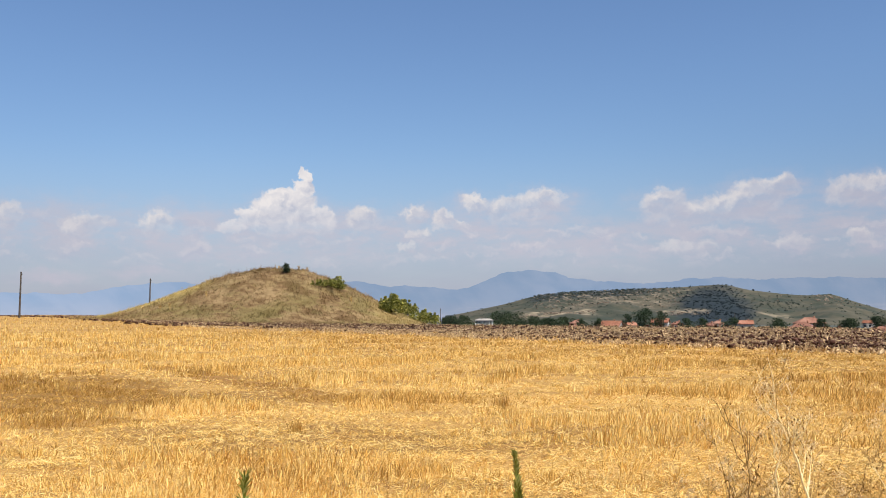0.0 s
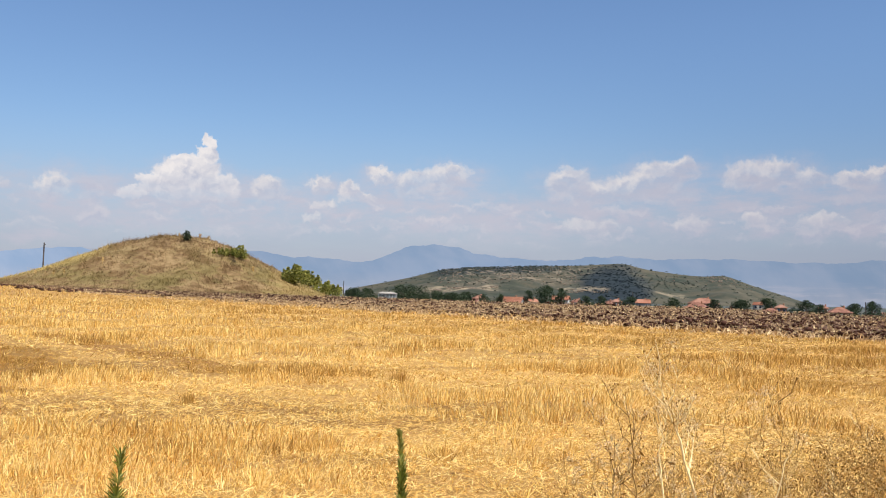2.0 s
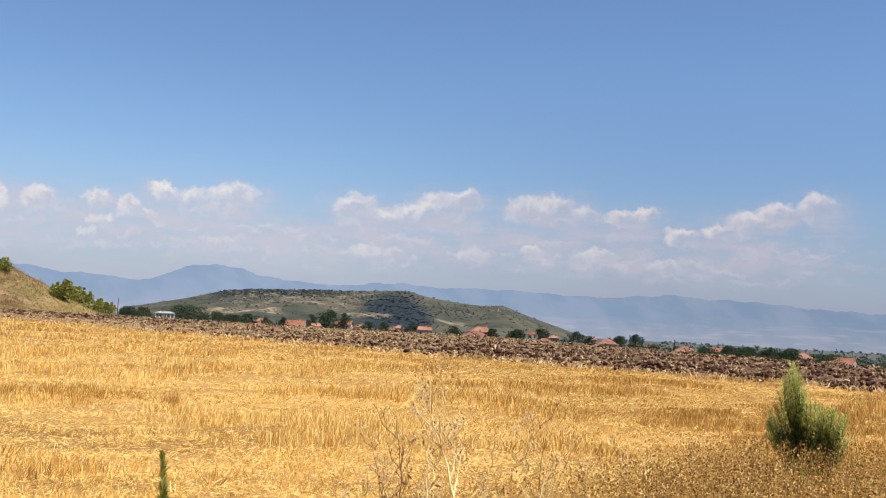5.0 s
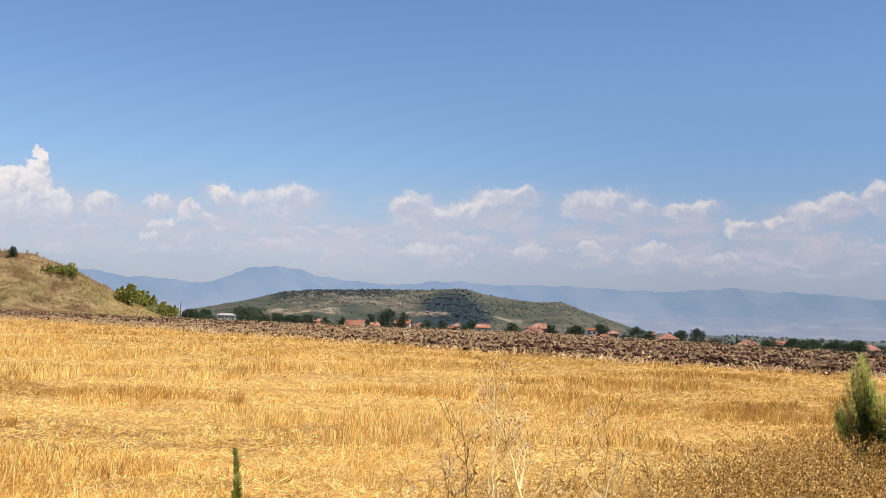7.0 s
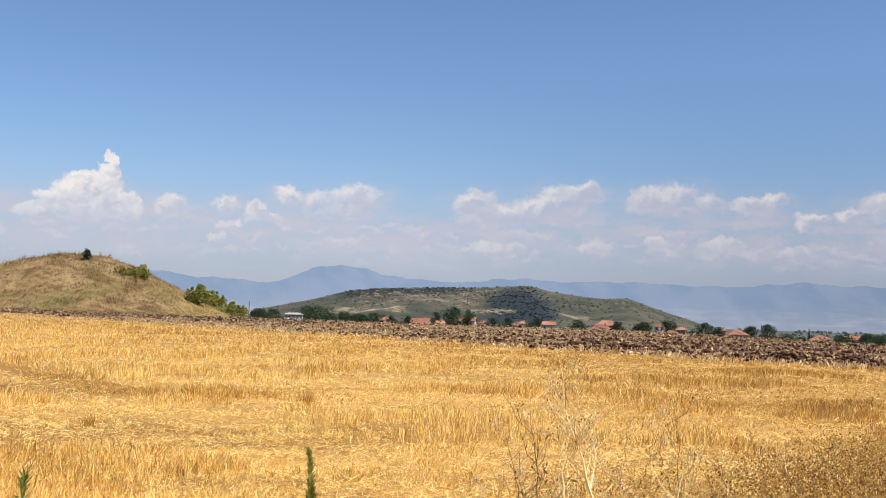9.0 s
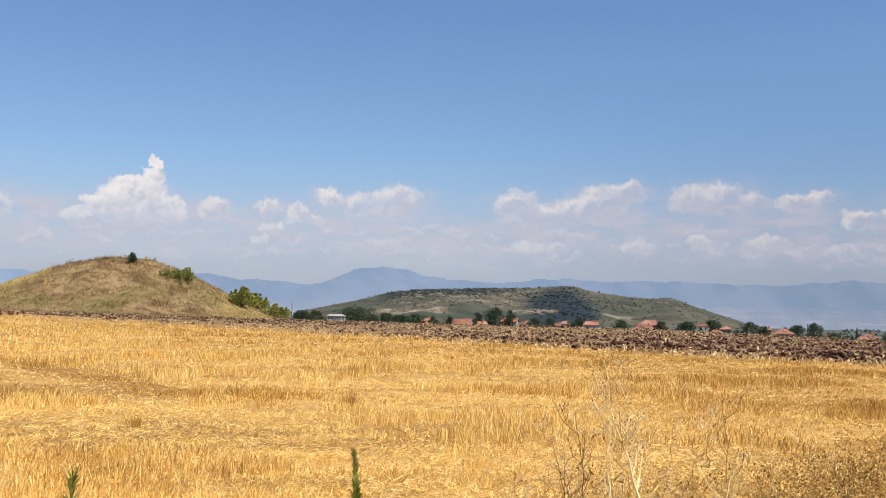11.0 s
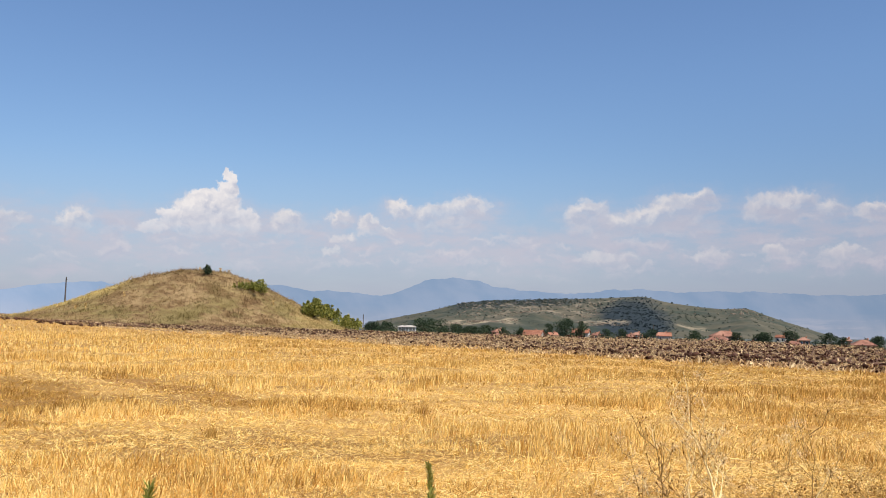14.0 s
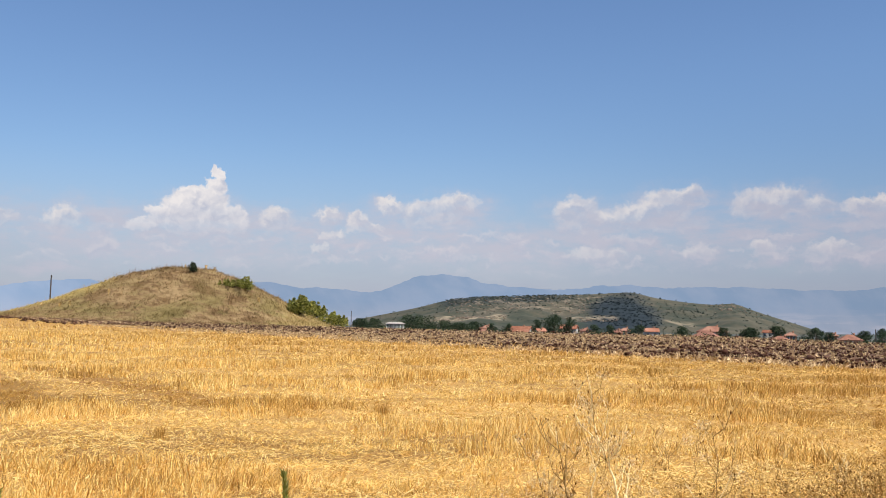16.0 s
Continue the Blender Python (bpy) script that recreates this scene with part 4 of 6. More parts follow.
# ---- village ----
def house(x, y, top, width, style, turn, group="village houses"):
    """Plastered house: walls, tiled roof with eaves, chimney, windows."""
    z0 = float(land(x, y))
    roof_m, wall_m, words = (
        (M_TILE, M_WHITE, "white-walled village house with an orange tiled roof"),
        (M_TILE, M_GREY, "grey-plastered village house with an orange tiled roof"),
        (M_TILE2, M_BRICK, "brick village house with an old faded tile roof"),
        (M_TILE2, M_WHITE, "white gabled village house with a faded tile roof"))[style % 4]
    ob = thing("house", words, "house", (x, y, z0), group, turn)
    h = top - z0
    depth = min(width * 0.8, 9.0)
    rise = max(1.3, min(0.24 * width, 2.6))
    wall = h - rise
    hw, hd = width / 2, depth / 2
    ov = 0.45
    body = part("wall", box_vf(-hw + ov, hw - ov, -hd + ov, hd - ov, -0.5, wall), wall_m, ob)
    if style % 2 == 0:      # hipped roof
        rl = max(hw - hd, 0.4)
        V = np.array([(-hw, -hd, wall - .1), (hw, -hd, wall - .1), (hw, hd, wall - .1), (-hw, hd, wall - .1),
                      (-hw, -hd, wall + .06), (hw, -hd, wall + .06), (hw, hd, wall + .06), (-hw, hd, wall + .06), (-rl, 0, h), (rl, 0, h)], float)
        F = np.array([(3, 2, 1, 0), (0, 1, 5, 4), (1, 2, 6, 5), (2, 3, 7, 6), (3, 0, 4, 7), (4, 5, 9, 8), (6, 7, 8, 9), (5, 6, 9, 9), (7, 4, 8, 8)])
        V, F = V, [tuple(dict.fromkeys(f)) for f in F.tolist()]
    else:                   # gabled roof, ridge along the width
        V = np.array([(-hw, -hd, wall - .1), (hw, -hd, wall - .1), (hw, hd, wall - .1), (-hw, hd, wall - .1),
                      (-hw, -hd, wall + .08), (hw, -hd, wall + .08), (hw, hd, wall + .08), (-hw, hd, wall + .08), (-hw, 0, h), (hw, 0, h), (-hw, 0, h - .18), (hw, 0, h - .18)], float)
        F = [(0, 1, 5, 4), (2, 3, 7, 6), (4, 5, 9, 8), (6, 7, 8, 9), (1, 0, 10, 11), (3, 2, 11, 10), (0, 4, 8, 10), (3, 10, 8, 7), (1, 11, 9, 5), (2, 6, 9, 11)]
        gv = np.array([(sx * (hw - ov), sy * (hd - ov), wall - 0.01) for sx in (-1, 1) for sy in (-1, 1)] +
                      [(sx * (hw - ov), 0, h - .3) for sx in (-1, 1)] +
                      [(sx * (hw - ov - .25), sy * (hd - ov), wall - 0.01) for sx in (-1, 1) for sy in (-1, 1)] +
                      [(sx * (hw - ov - .25), 0, h - .3) for sx in (-1, 1)], float)
        for gi in (0, 1):
            o, p_, q = gi * 2, 4 + gi, 6 + gi * 2
            g = mesh_tri("gable", gv[[o, o + 1, p_, q, q + 1, 10 + gi]], [(0, 1, 2), (5, 4, 3), (0, 2, 5, 3), (1, 4, 5, 2), (0, 3, 4, 1)], wall_m)
            g.parent = ob
    roof = mesh_tri("roof", V, F, roof_m)
    roof.parent = ob
    ch = part("chimney", box_vf(hw * 0.3, hw * 0.3 + .55, -.25, .3, h - 0.9, h + 0.55), M_BRICK, roof)
    for k in range(max(1, int(width // 2.6))):
        wx = -hw + ov + (k + 0.5) * (width - 2 * ov) / max(1, int(width // 2.6))
        w = part("window", box_vf(wx - .5, wx + .5, -hd + ov - .06, -hd + ov + .1, wall - 1.75, wall - .55), M_FRAME, ob)
        part("pane", box_vf(wx - .42, wx + .42, -hd + ov - .075, -hd + ov - .03, wall - 1.67, wall - .63), M_GLASS, w)
    w = part("window", box_vf(hw - ov - .1, hw - ov + .06, -.5, .5, wall - 1.75, wall - .55), M_FRAME, ob)
    part("pane", box_vf(hw - ov + .03, hw - ov + .075, -.42, .42, wall - 1.67, wall - .63), M_GLASS, w)
    return ob


def mesh_tri(name, V, F, mat):
    me = bpy.data.meshes.new(name)
    me.from_pydata([tuple(v) for v in np.asarray(V, float).tolist()], [], [tuple(f) for f in F])
    me.materials.append(mat)
    me.update()
    return new(name, me)


# x, y, height of the ridge, width
HOUSES_A = [(61, 471, -1.7, 5.6), (69, 424, -1.6, 9.4), (87, 487, -2.7, 4.6), (92, 435, -0.7, 7.2), (113, 497, -2.5, 5.4), (124, 464, -1.9, 5.0), (113, 436, -2.5, 4.2),
            (134, 456, -1.7, 6.8), (142, 406, -2.0, 10.2), (166, 466, -0.5, 12.5), (159, 416, -4.3, 6.8), (195, 471, -1.9, 5.0), (153, 400, -4.2, 7.0), (168, 394, -3.6, 9.0), (53, 419, -3.0, 5.0), (77, 421, -2.3, 4.2)]
HOUSES_B = [(187, 442, -3.9, 9.4), (180, 412, -2.3, 5.0), (206, 428, -2.4, 4.4), (192, 385, -2.5, 8.5), (238, 434, -5.0, 4.6), (227, 382, -3.9, 7.8), (273, 431, -4.6, 8.3),
            (273, 395, -5.7, 5.8), (259, 368, -6.2, 4.8), (284, 381, -4.4, 9.2), (269, 336, -4.7, 9.8), (244, 352, -6.6, 6.2)]
for i, (x, y, top, w) in enumerate(HOUSES_A + HOUSES_B):
    face = -math.degrees(math.atan2(x, y))
    house(x, y, top + 0.1, w * 1.05, (2, 1, 2, 1, 2, 2, 2, 1, 2, 2, 2, 1, 2, 2, 2, 1, 2, 2, 2, 2, 3, 2, 1)[i % 23], face + (25, -18, 8, -10, 14)[i % 5])


def white_pavilion(x, y, top, width):
    """Open white steel shed: roof on slim posts."""
    z0 = float(land(x, y))
    ob = thing("pavilion", "white open-sided shed with a pale flat-pitched roof", "shed", (x, y, z0), turn=-math.degrees(math.atan2(x, y)))
    h, hw, hd = top - z0, width / 2, width / 3
    for sx in np.linspace(-hw + .2, hw - .2, 6):
        for sy in (-hd + .2, hd - .2):
            part("post", box_vf(sx - .14, sx + .14, sy - .14, sy + .14, -.4, h - .9), M_FRAME, ob)
    V = [(-hw - .3, -hd - .3, h - .95), (hw + .3, -hd - .3, h - .95), (hw + .3, hd + .3, h - .95), (-hw - .3, hd + .3, h - .95),
         (-hw - .3, -hd - .3, h - .75), (hw + .3, -hd - .3, h - .75), (hw + .3, hd + .3, h - .75), (-hw - .3, hd + .3, h - .75), (-hw * .6, 0, h), (hw * .6, 0, h)]
    roof = mesh_tri("roof", V, [(3, 2, 1, 0), (0, 1, 5, 4), (1, 2, 6, 5), (2, 3, 7, 6), (3, 0, 4, 7), (4, 5, 9, 8), (6, 7, 8, 9), (5, 6, 9), (7, 4, 8)], M_GREY)
    roof.parent = ob
    part("back_wall", box_vf(-hw + .4, hw - .4, hd - .05, hd + .1, -.4, h - .96), M_WHITE, ob)


white_pavilion(18, 450, -0.7, 8.0)


def tree(x, y, top, width):
    z0 = float(land(x, y))
    top, width = top + 0.5, width * 1.3
    h = top - z0
    if width < 2:
        label, lobes = "slim dark cypress tree in the village", np.array([(0, 0, h * t, width * 0.42 * (1.15 - t)) for t in np.linspace(0.15, 0.95, 9)])
    else:
        label = "dense dark green broadleaf tree among village houses"
        k = 22
        a = rng.uniform(0, 6.28, k)
        r = np.sqrt(rng.uniform(0.01, 1.0, k)) * 0.42 * width
        tall = min(h, width * 1.1)
        drop = rng.uniform(0.10, 0.92, k)
        r = r * np.sqrt(np.clip(1.15 - (2 * drop - 1.15) ** 2, 0.1, 1.0))
        lobes = np.stack([r * np.cos(a), r * np.sin(a), h - drop * tall, rng.uniform(0.14, 0.22, k) * width], 1)
        lobes[0] = (0.03 * width, 0, h - 0.16 * width, 0.16 * width)
        lobes[:, 2] = np.minimum(lobes[:, 2], h - lobes[:, 3])
    ob = thing("tree", label, "tree", (x, y, z0), "village trees", float(rng.uniform(0, 360)))
    zz = np.array([-0.3, 0.3 * h, 0.62 * h])
    trunk = np.stack([zz * 0.02, zz * 0.01, zz], 1)
    limbs = lobes[:, :3]
    tv = join(rods(trunk[:-1], trunk[1:], (0.035 * h, 0.026 * h), (0.026 * h, 0.015 * h), 6),
              rods(np.tile(trunk[1], (len(limbs), 1)), limbs, 0.012 * h, 0.004 * h, 6))
    part("trunk", tv, M_BARK, ob)
    n = int(900 + 330 * width)
    part("crown", leaves(crown_points(n, lobes), rng.uniform(0.16, 0.36, n) * (0.6 + 0.05 * width), 1.3), M_DARKLEAF, ob)


TREES_A = [(3, 430, 0.4, 6.2), (8, 415, 0.4, 5.0), (29, 464, 2.3, 12.8), (38, 438, 0.0, 7.3), (43, 403, -0.7, 8.0), (57, 477, -0.4, 7.9), (57, 426, -0.9, 4.7), (62, 410, -1.0, 2.8),
           (82, 458, 0.9, 4.6), (85, 432, 3.2, 9.2), (84, 396, 2.1, 4.0), (111, 467, -1.0, 6.3), (105, 417, -0.6, 4.3), (112, 400, -0.5, 6.4), (144, 442, -0.6, 6.7), (152, 413, -1.1, 4.8)]
TREES_B = [(149, 377, -0.7, 7.6), (187, 442, -0.2, 6.9), (181, 390, -0.4, 6.2), (179, 374, -1.9, 4.1), (213, 414, -1.4, 5.6), (207, 388, -0.2, 5.8), (196, 354, -3.7, 4.5),
           (241, 415, -2.0, 1.5), (226, 366, -3.7, 6.6), (226, 348, -2.6, 5.5), (259, 386, -3.3, 9.2), (252, 361, -3.2, 6.3), (238, 328, -2.5, 8.0), (291, 382, -4.9, 6.9), (265, 339, -4.2, 7.1)]
for row in TREES_A + TREES_B:
    tree(*row)


# hedges and orchard trees between the houses, too many and too far to count
def hedges():
    n = 640
    az, d = 0.2 + 40.8 * rng.uniform(0, 1, n) ** 1.25, rng.uniform(400, 640, n)
    x, y = d * np.sin(np.radians(az)), d * np.cos(np.radians(az))
    s = rng.uniform(1.1, 2.9, n)
    per = 60
    q = rng.normal(size=(n, per, 3)) * [0.55, 0.55, 0.5]
    c = np.stack([x, y, land(x, y) + s * 0.8], 1)
    pts = (c[:, None] + q * s[:, None, None]).reshape(-1, 3)
    stuff("hedges", leaves(pts, 0.55, 1.2), M_DARKLEAF, "dark hedges and orchard bushes around the village", "hedge")


hedges()


def far_rows():
    """Lines of trees and bushes out on the plain."""
    n = 420
    row = rng.integers(0, 16, n)
    d = 700 + row * 85 + rng.normal(0, 9, n)
    az = rng.uniform(22, 44, n)
    keep = waves(az * 12, row * 40.0, 60, 45) > -0.1
    az, d = az[keep], d[keep]
    n, per = len(az), 24
    x, y = d * np.sin(np.radians(az)), d * np.cos(np.radians(az))
    s = rng.uniform(0.8, 2.2, n)
    pts = np.stack([x, y, land(x, y) + s * 0.8], 1)[:, None] + rng.normal(size=(n, per, 3)) * [0.6, 0.6, 0.45] * s[:, None, None]
    stuff("far_trees", leaves(pts.reshape(-1, 3), np.repeat(s, per) * 0.7, 1.2), M_SCRUB, "distant rows of trees on the plain", "trees")


far_rows()


# ---- ploughed strip ----
def build_plough():
    s = np.concatenate([rng.uniform(-22, 60, 29000), rng.uniform(50, 175, 25000), rng.uniform(170, 300, 4000)])
    u = rng.uniform(-2.0, 76, len(s)) * np.where(s > 120, 0.6, 1.0)
    u = np.where(rng.uniform(size=len(s)) < 0.45, u ** 1.0, u * 0.45)
    s = np.concatenate([s, rng.uniform(-22, 70, 6000)])
    u = np.concatenate([u, rng.uniform(-2.3, 3.0, 6000)])
    x, y = EDGE[0] - EDGE_N[1] * s + EDGE_N[0] * u, EDGE[1] + EDGE_N[0] * s + EDGE_N[1] * u
    ok = np.hypot(x - MOUND[0], y - MOUND[1]) > MOUND_R * 0.97
    x, y, s, u = x[ok], y[ok], s[ok], u[ok]
    n = len(x)
    far = 0.85 + 0.25 * smooth(np.hypot(x, y), 45, 140)
    # furrows run along the strip, thrown up highest along its edge
    ridge = 0.13 * np.sin(u * 2 * math.pi / 1.35 + 0.8 * waves(x, y, 9, 71)) + 0.10 * np.exp(-((u - 0.2) / 1.2) ** 2) + 0.06 * waves(x, y, 3.0, 77, 2)
    pale = rng.uniform(size=n) < 0.55 + 0.16 * waves(x, y, 14, 72) + 0.10 * waves(s * 0.25, u, 1.6, 78, 2) - 0.10 * smooth(s, 70, 110) + 0.20 * np.exp(-((s - 56) / 18) ** 2) - 0.16 * (1 - smooth(s, -5, 35))
    size = rng.uniform(0.045, 0.115, n) * far * np.where(rng.uniform(size=n) < 0.10, 1.5, 1.0)
    c = np.stack([x, y, land(x, y) + ridge + size * 0.3], 1)
    d = np.hypot(x, y)
    for mask, plain in ((~pale & (d < 62), False), (~pale & (d >= 62), True)):
        stuff("soil_clods", lumps(c[mask], size[mask] * 1.3, size[mask], size[mask] * 0.8, 0.5, plain), M_CLOD, "rough dark brown clods of a ploughed field", "soil")
    # every pale tuft is a wisp of several straws
    per = 5
    cp = np.repeat(c[pale], per, 0) + rng.normal(size=(per * pale.sum(), 3)) * [0.05, 0.05, 0.025] + [0, 0, 0.05]
    q = np.repeat(size[pale], per) * rng.uniform(0.32, 0.74, len(cp))
    stuff("straw_residue", leaves(cp, q, 2.4, 0.15), M_RESIDUE, "pale dry straw tufts turned up with the soil", "straw")
    # the far end of the strip: larger clods along the skyline beside the mound
    m = 7000
    s2, u2 = rng.uniform(104, 250, m), rng.normal(1.0, 2.6, m)
    xs, ys = EDGE[0] - EDGE_N[1] * s2 + EDGE_N[0] * u2, EDGE[1] + EDGE_N[0] * s2 + EDGE_N[1] * u2
    k = (np.hypot(xs - MOUND[0], ys - MOUND[1]) > MOUND_R * 1.1) & (waves(xs, ys, 12, 79) > -0.55)
    xs, ys = xs[k], ys[k]
    big = rng.uniform(0.10, 0.26, len(xs))
    cs = np.stack([xs, ys, land(xs, ys) + big * 0.3 + 0.10 * (waves(xs, ys, 5, 80) > 0)], 1)
    bright = rng.uniform(size=len(xs)) < 0.30
    stuff("soil_clods", lumps(cs[~bright], big[~bright] * 1.5, big[~bright], big[~bright] * 0.8, 0.5, True), M_CLOD, "dark clods along the far edge of the ploughed field", "soil")
    stuff("straw_residue", leaves(np.repeat(cs[bright], 3, 0) + rng.normal(size=(3 * bright.sum(), 3)) * [0.15, 0.15, 0.04] + [0, 0, 0.12], 0.11, 2.2, 0.1), M_RESIDUE,
          "pale straw caught among far clods", "straw")
    # dry weeds along the edge of the strip
    n = 14000
    s, u = rng.uniform(-22, 220, n), rng.normal(-1.8, 0.7, n)
    x, y = EDGE[0] - EDGE_N[1] * s + EDGE_N[0] * u, EDGE[1] + EDGE_N[0] * s + EDGE_N[1] * u
    k = waves(x, y, 6, 74) > -0.1
    x, y = x[k], y[k]
    n = len(x)
    m = 7000
    s2, u2 = rng.uniform(-22, 110, m), rng.normal(-1.7, 0.45, m)
    xs, ys = EDGE[0] - EDGE_N[1] * s2 + EDGE_N[0] * u2, EDGE[1] + EDGE_N[0] * s2 + EDGE_N[1] * u2
    u2 = u2 - 0.012 * np.hypot(xs, ys)
    xs, ys = EDGE[0] - EDGE_N[1] * s2 + EDGE_N[0] * u2, EDGE[1] + EDGE_N[0] * s2 + EDGE_N[1] * u2
    k = waves(xs, ys, 7, 76) > 0.35
    c = np.stack([xs, ys, land(xs, ys) + rng.uniform(0.03, 0.2, m)], 1)[k]
    stuff("straw_heaps", leaves(c, rng.uniform(0.04, 0.10, len(c)), 2.6, 0.2), M_RESIDUE, "bleached straw raked up along the ploughed edge", "straw")
    m = 9000
    s2, u2 = rng.uniform(25, 230, m), rng.normal(-0.8, 1.7, m)
    xs, ys = EDGE[0] - EDGE_N[1] * s2 + EDGE_N[0] * u2, EDGE[1] + EDGE_N[0] * s2 + EDGE_N[1] * u2
    k = waves(xs, ys, 9, 75) > 0.0
    xs, ys = xs[k], ys[k]
    m = len(xs)
    stuff("golden_grass", blades(np.stack([xs, ys, land(xs, ys)], 1), rng.uniform(0.08, 0.26, m), rng.uniform(0.04, 0.10, m), rng.normal(size=(m, 2)) * 0.15,
                                 rng.uniform(0, 3.14, m)), M_STUBBLE, "golden dry grass straggling into the ploughed strip", "grass")
    m = 5200
    s2, u2 = rng.uniform(-20, 60, m), rng.normal(-2.0, 0.35, m)
    xs, ys = EDGE[0] - EDGE_N[1] * s2 + EDGE_N[0] * u2, EDGE[1] + EDGE_N[0] * s2 + EDGE_N[1] * u2
    k = waves(xs, ys, 5, 98) > 0.0
    xs, ys = xs[k], ys[k]
    m = len(xs)
    stuff("fringe_grass", blades(np.stack([xs, ys, land(xs, ys)], 1), rng.uniform(0.10, 0.30, m), rng.uniform(0.02, 0.05, m), rng.normal(size=(m, 2)) * 0.14,
                                 rng.uniform(0, 3.14, m)), M_RESIDUE, "pale fringe of long grass where the plough turned", "grass")
    stuff("edge_grass", blades(np.stack([x, y, land(x, y)], 1), rng.uniform(0.07, 0.24, n), rng.uniform(0.03, 0.09, n), rng.normal(size=(n, 2)) * 0.12,
                               rng.uniform(0, 3.14, n)), M_RESIDUE, "bleached dry grass along the edge of the ploughed strip", "grass")


build_plough()


# ---- stubble ----
def swaths(x, y):
    """Above 0: standing stubble; below: flattened, straw-covered ground. Patches are drawn out along the rows."""
    c, s = math.cos(radians(-9)), math.sin(radians(-9))
    a, b = x * c + y * s, -x * s + y * c
    return 0.9 * waves(a * 0.35, b, 4.2, 81, 3) + 0.5 * waves(a * 0.6, b, 1.7, 82, 3)


def sector(n, r0, r1, lo=-31, hi=46):
    """Points spread evenly by area over the part of the field that lies ahead."""
    r = np.sqrt(rng.uniform(r0 ** 2, r1 ** 2, n))
    a = np.radians(rng.uniform(lo, hi, n))
    x, y = r * np.sin(a), r * np.cos(a)
    k = edge_u(x, y) < -1.0 + 0.7 * waves(x, y, 7, 84) - 0.02 * np.hypot(x, y)
    return x[k], y[k]


def rut(x, y):
    """1 on the wheel rut, else 0."""
    d = np.abs((x - RUT[0]) * RUT_N[0] + (y - RUT[1]) * RUT_N[1] + 0.12 * waves(x, y, 2.0, 85, 2))
    return (1 - smooth(d, 0.35, 0.75)) * smooth(y, 18.2, 20.2) * (1 - smooth(y, 28.5, 31.5))


def windrow(x, y):
    """1 on the ridge of straw thrown up beside the rut, and on two fainter ones, else 0."""
    d = (x - RUT[0]) * RUT_N[0] + (y - RUT[1]) * RUT_N[1] + 0.2 * waves(x, y, 3.0, 86, 2)
    return (1 - smooth(np.abs(d + 1.2), 0.25, 0.75)) * smooth(y, 15, 19) * (1 - smooth(y, 27, 31))


def dark_patch(x, y):
    """1 where a stand of long brown stubble was left, with a ragged outline."""
    az, d = np.degrees(np.arctan2(x, y)), np.hypot(x, y)
    f = ((az + 20.7) / 7.2) ** 2 + ((d - 22.0) / 7.0) ** 2 + 0.4 * waves(x, y, 3.0, 83)
    return (1 - smooth(f, 0.65, 1.1)) * (1 - windrow(x, y))


def fade(r, r0, a, b, r1):
    """Share of plants of one size that stand at distance r: in from r0 to a, out from b to r1."""
    return smooth(r, r0 - 0.01, a) * (1 - smooth(r, b, r1))


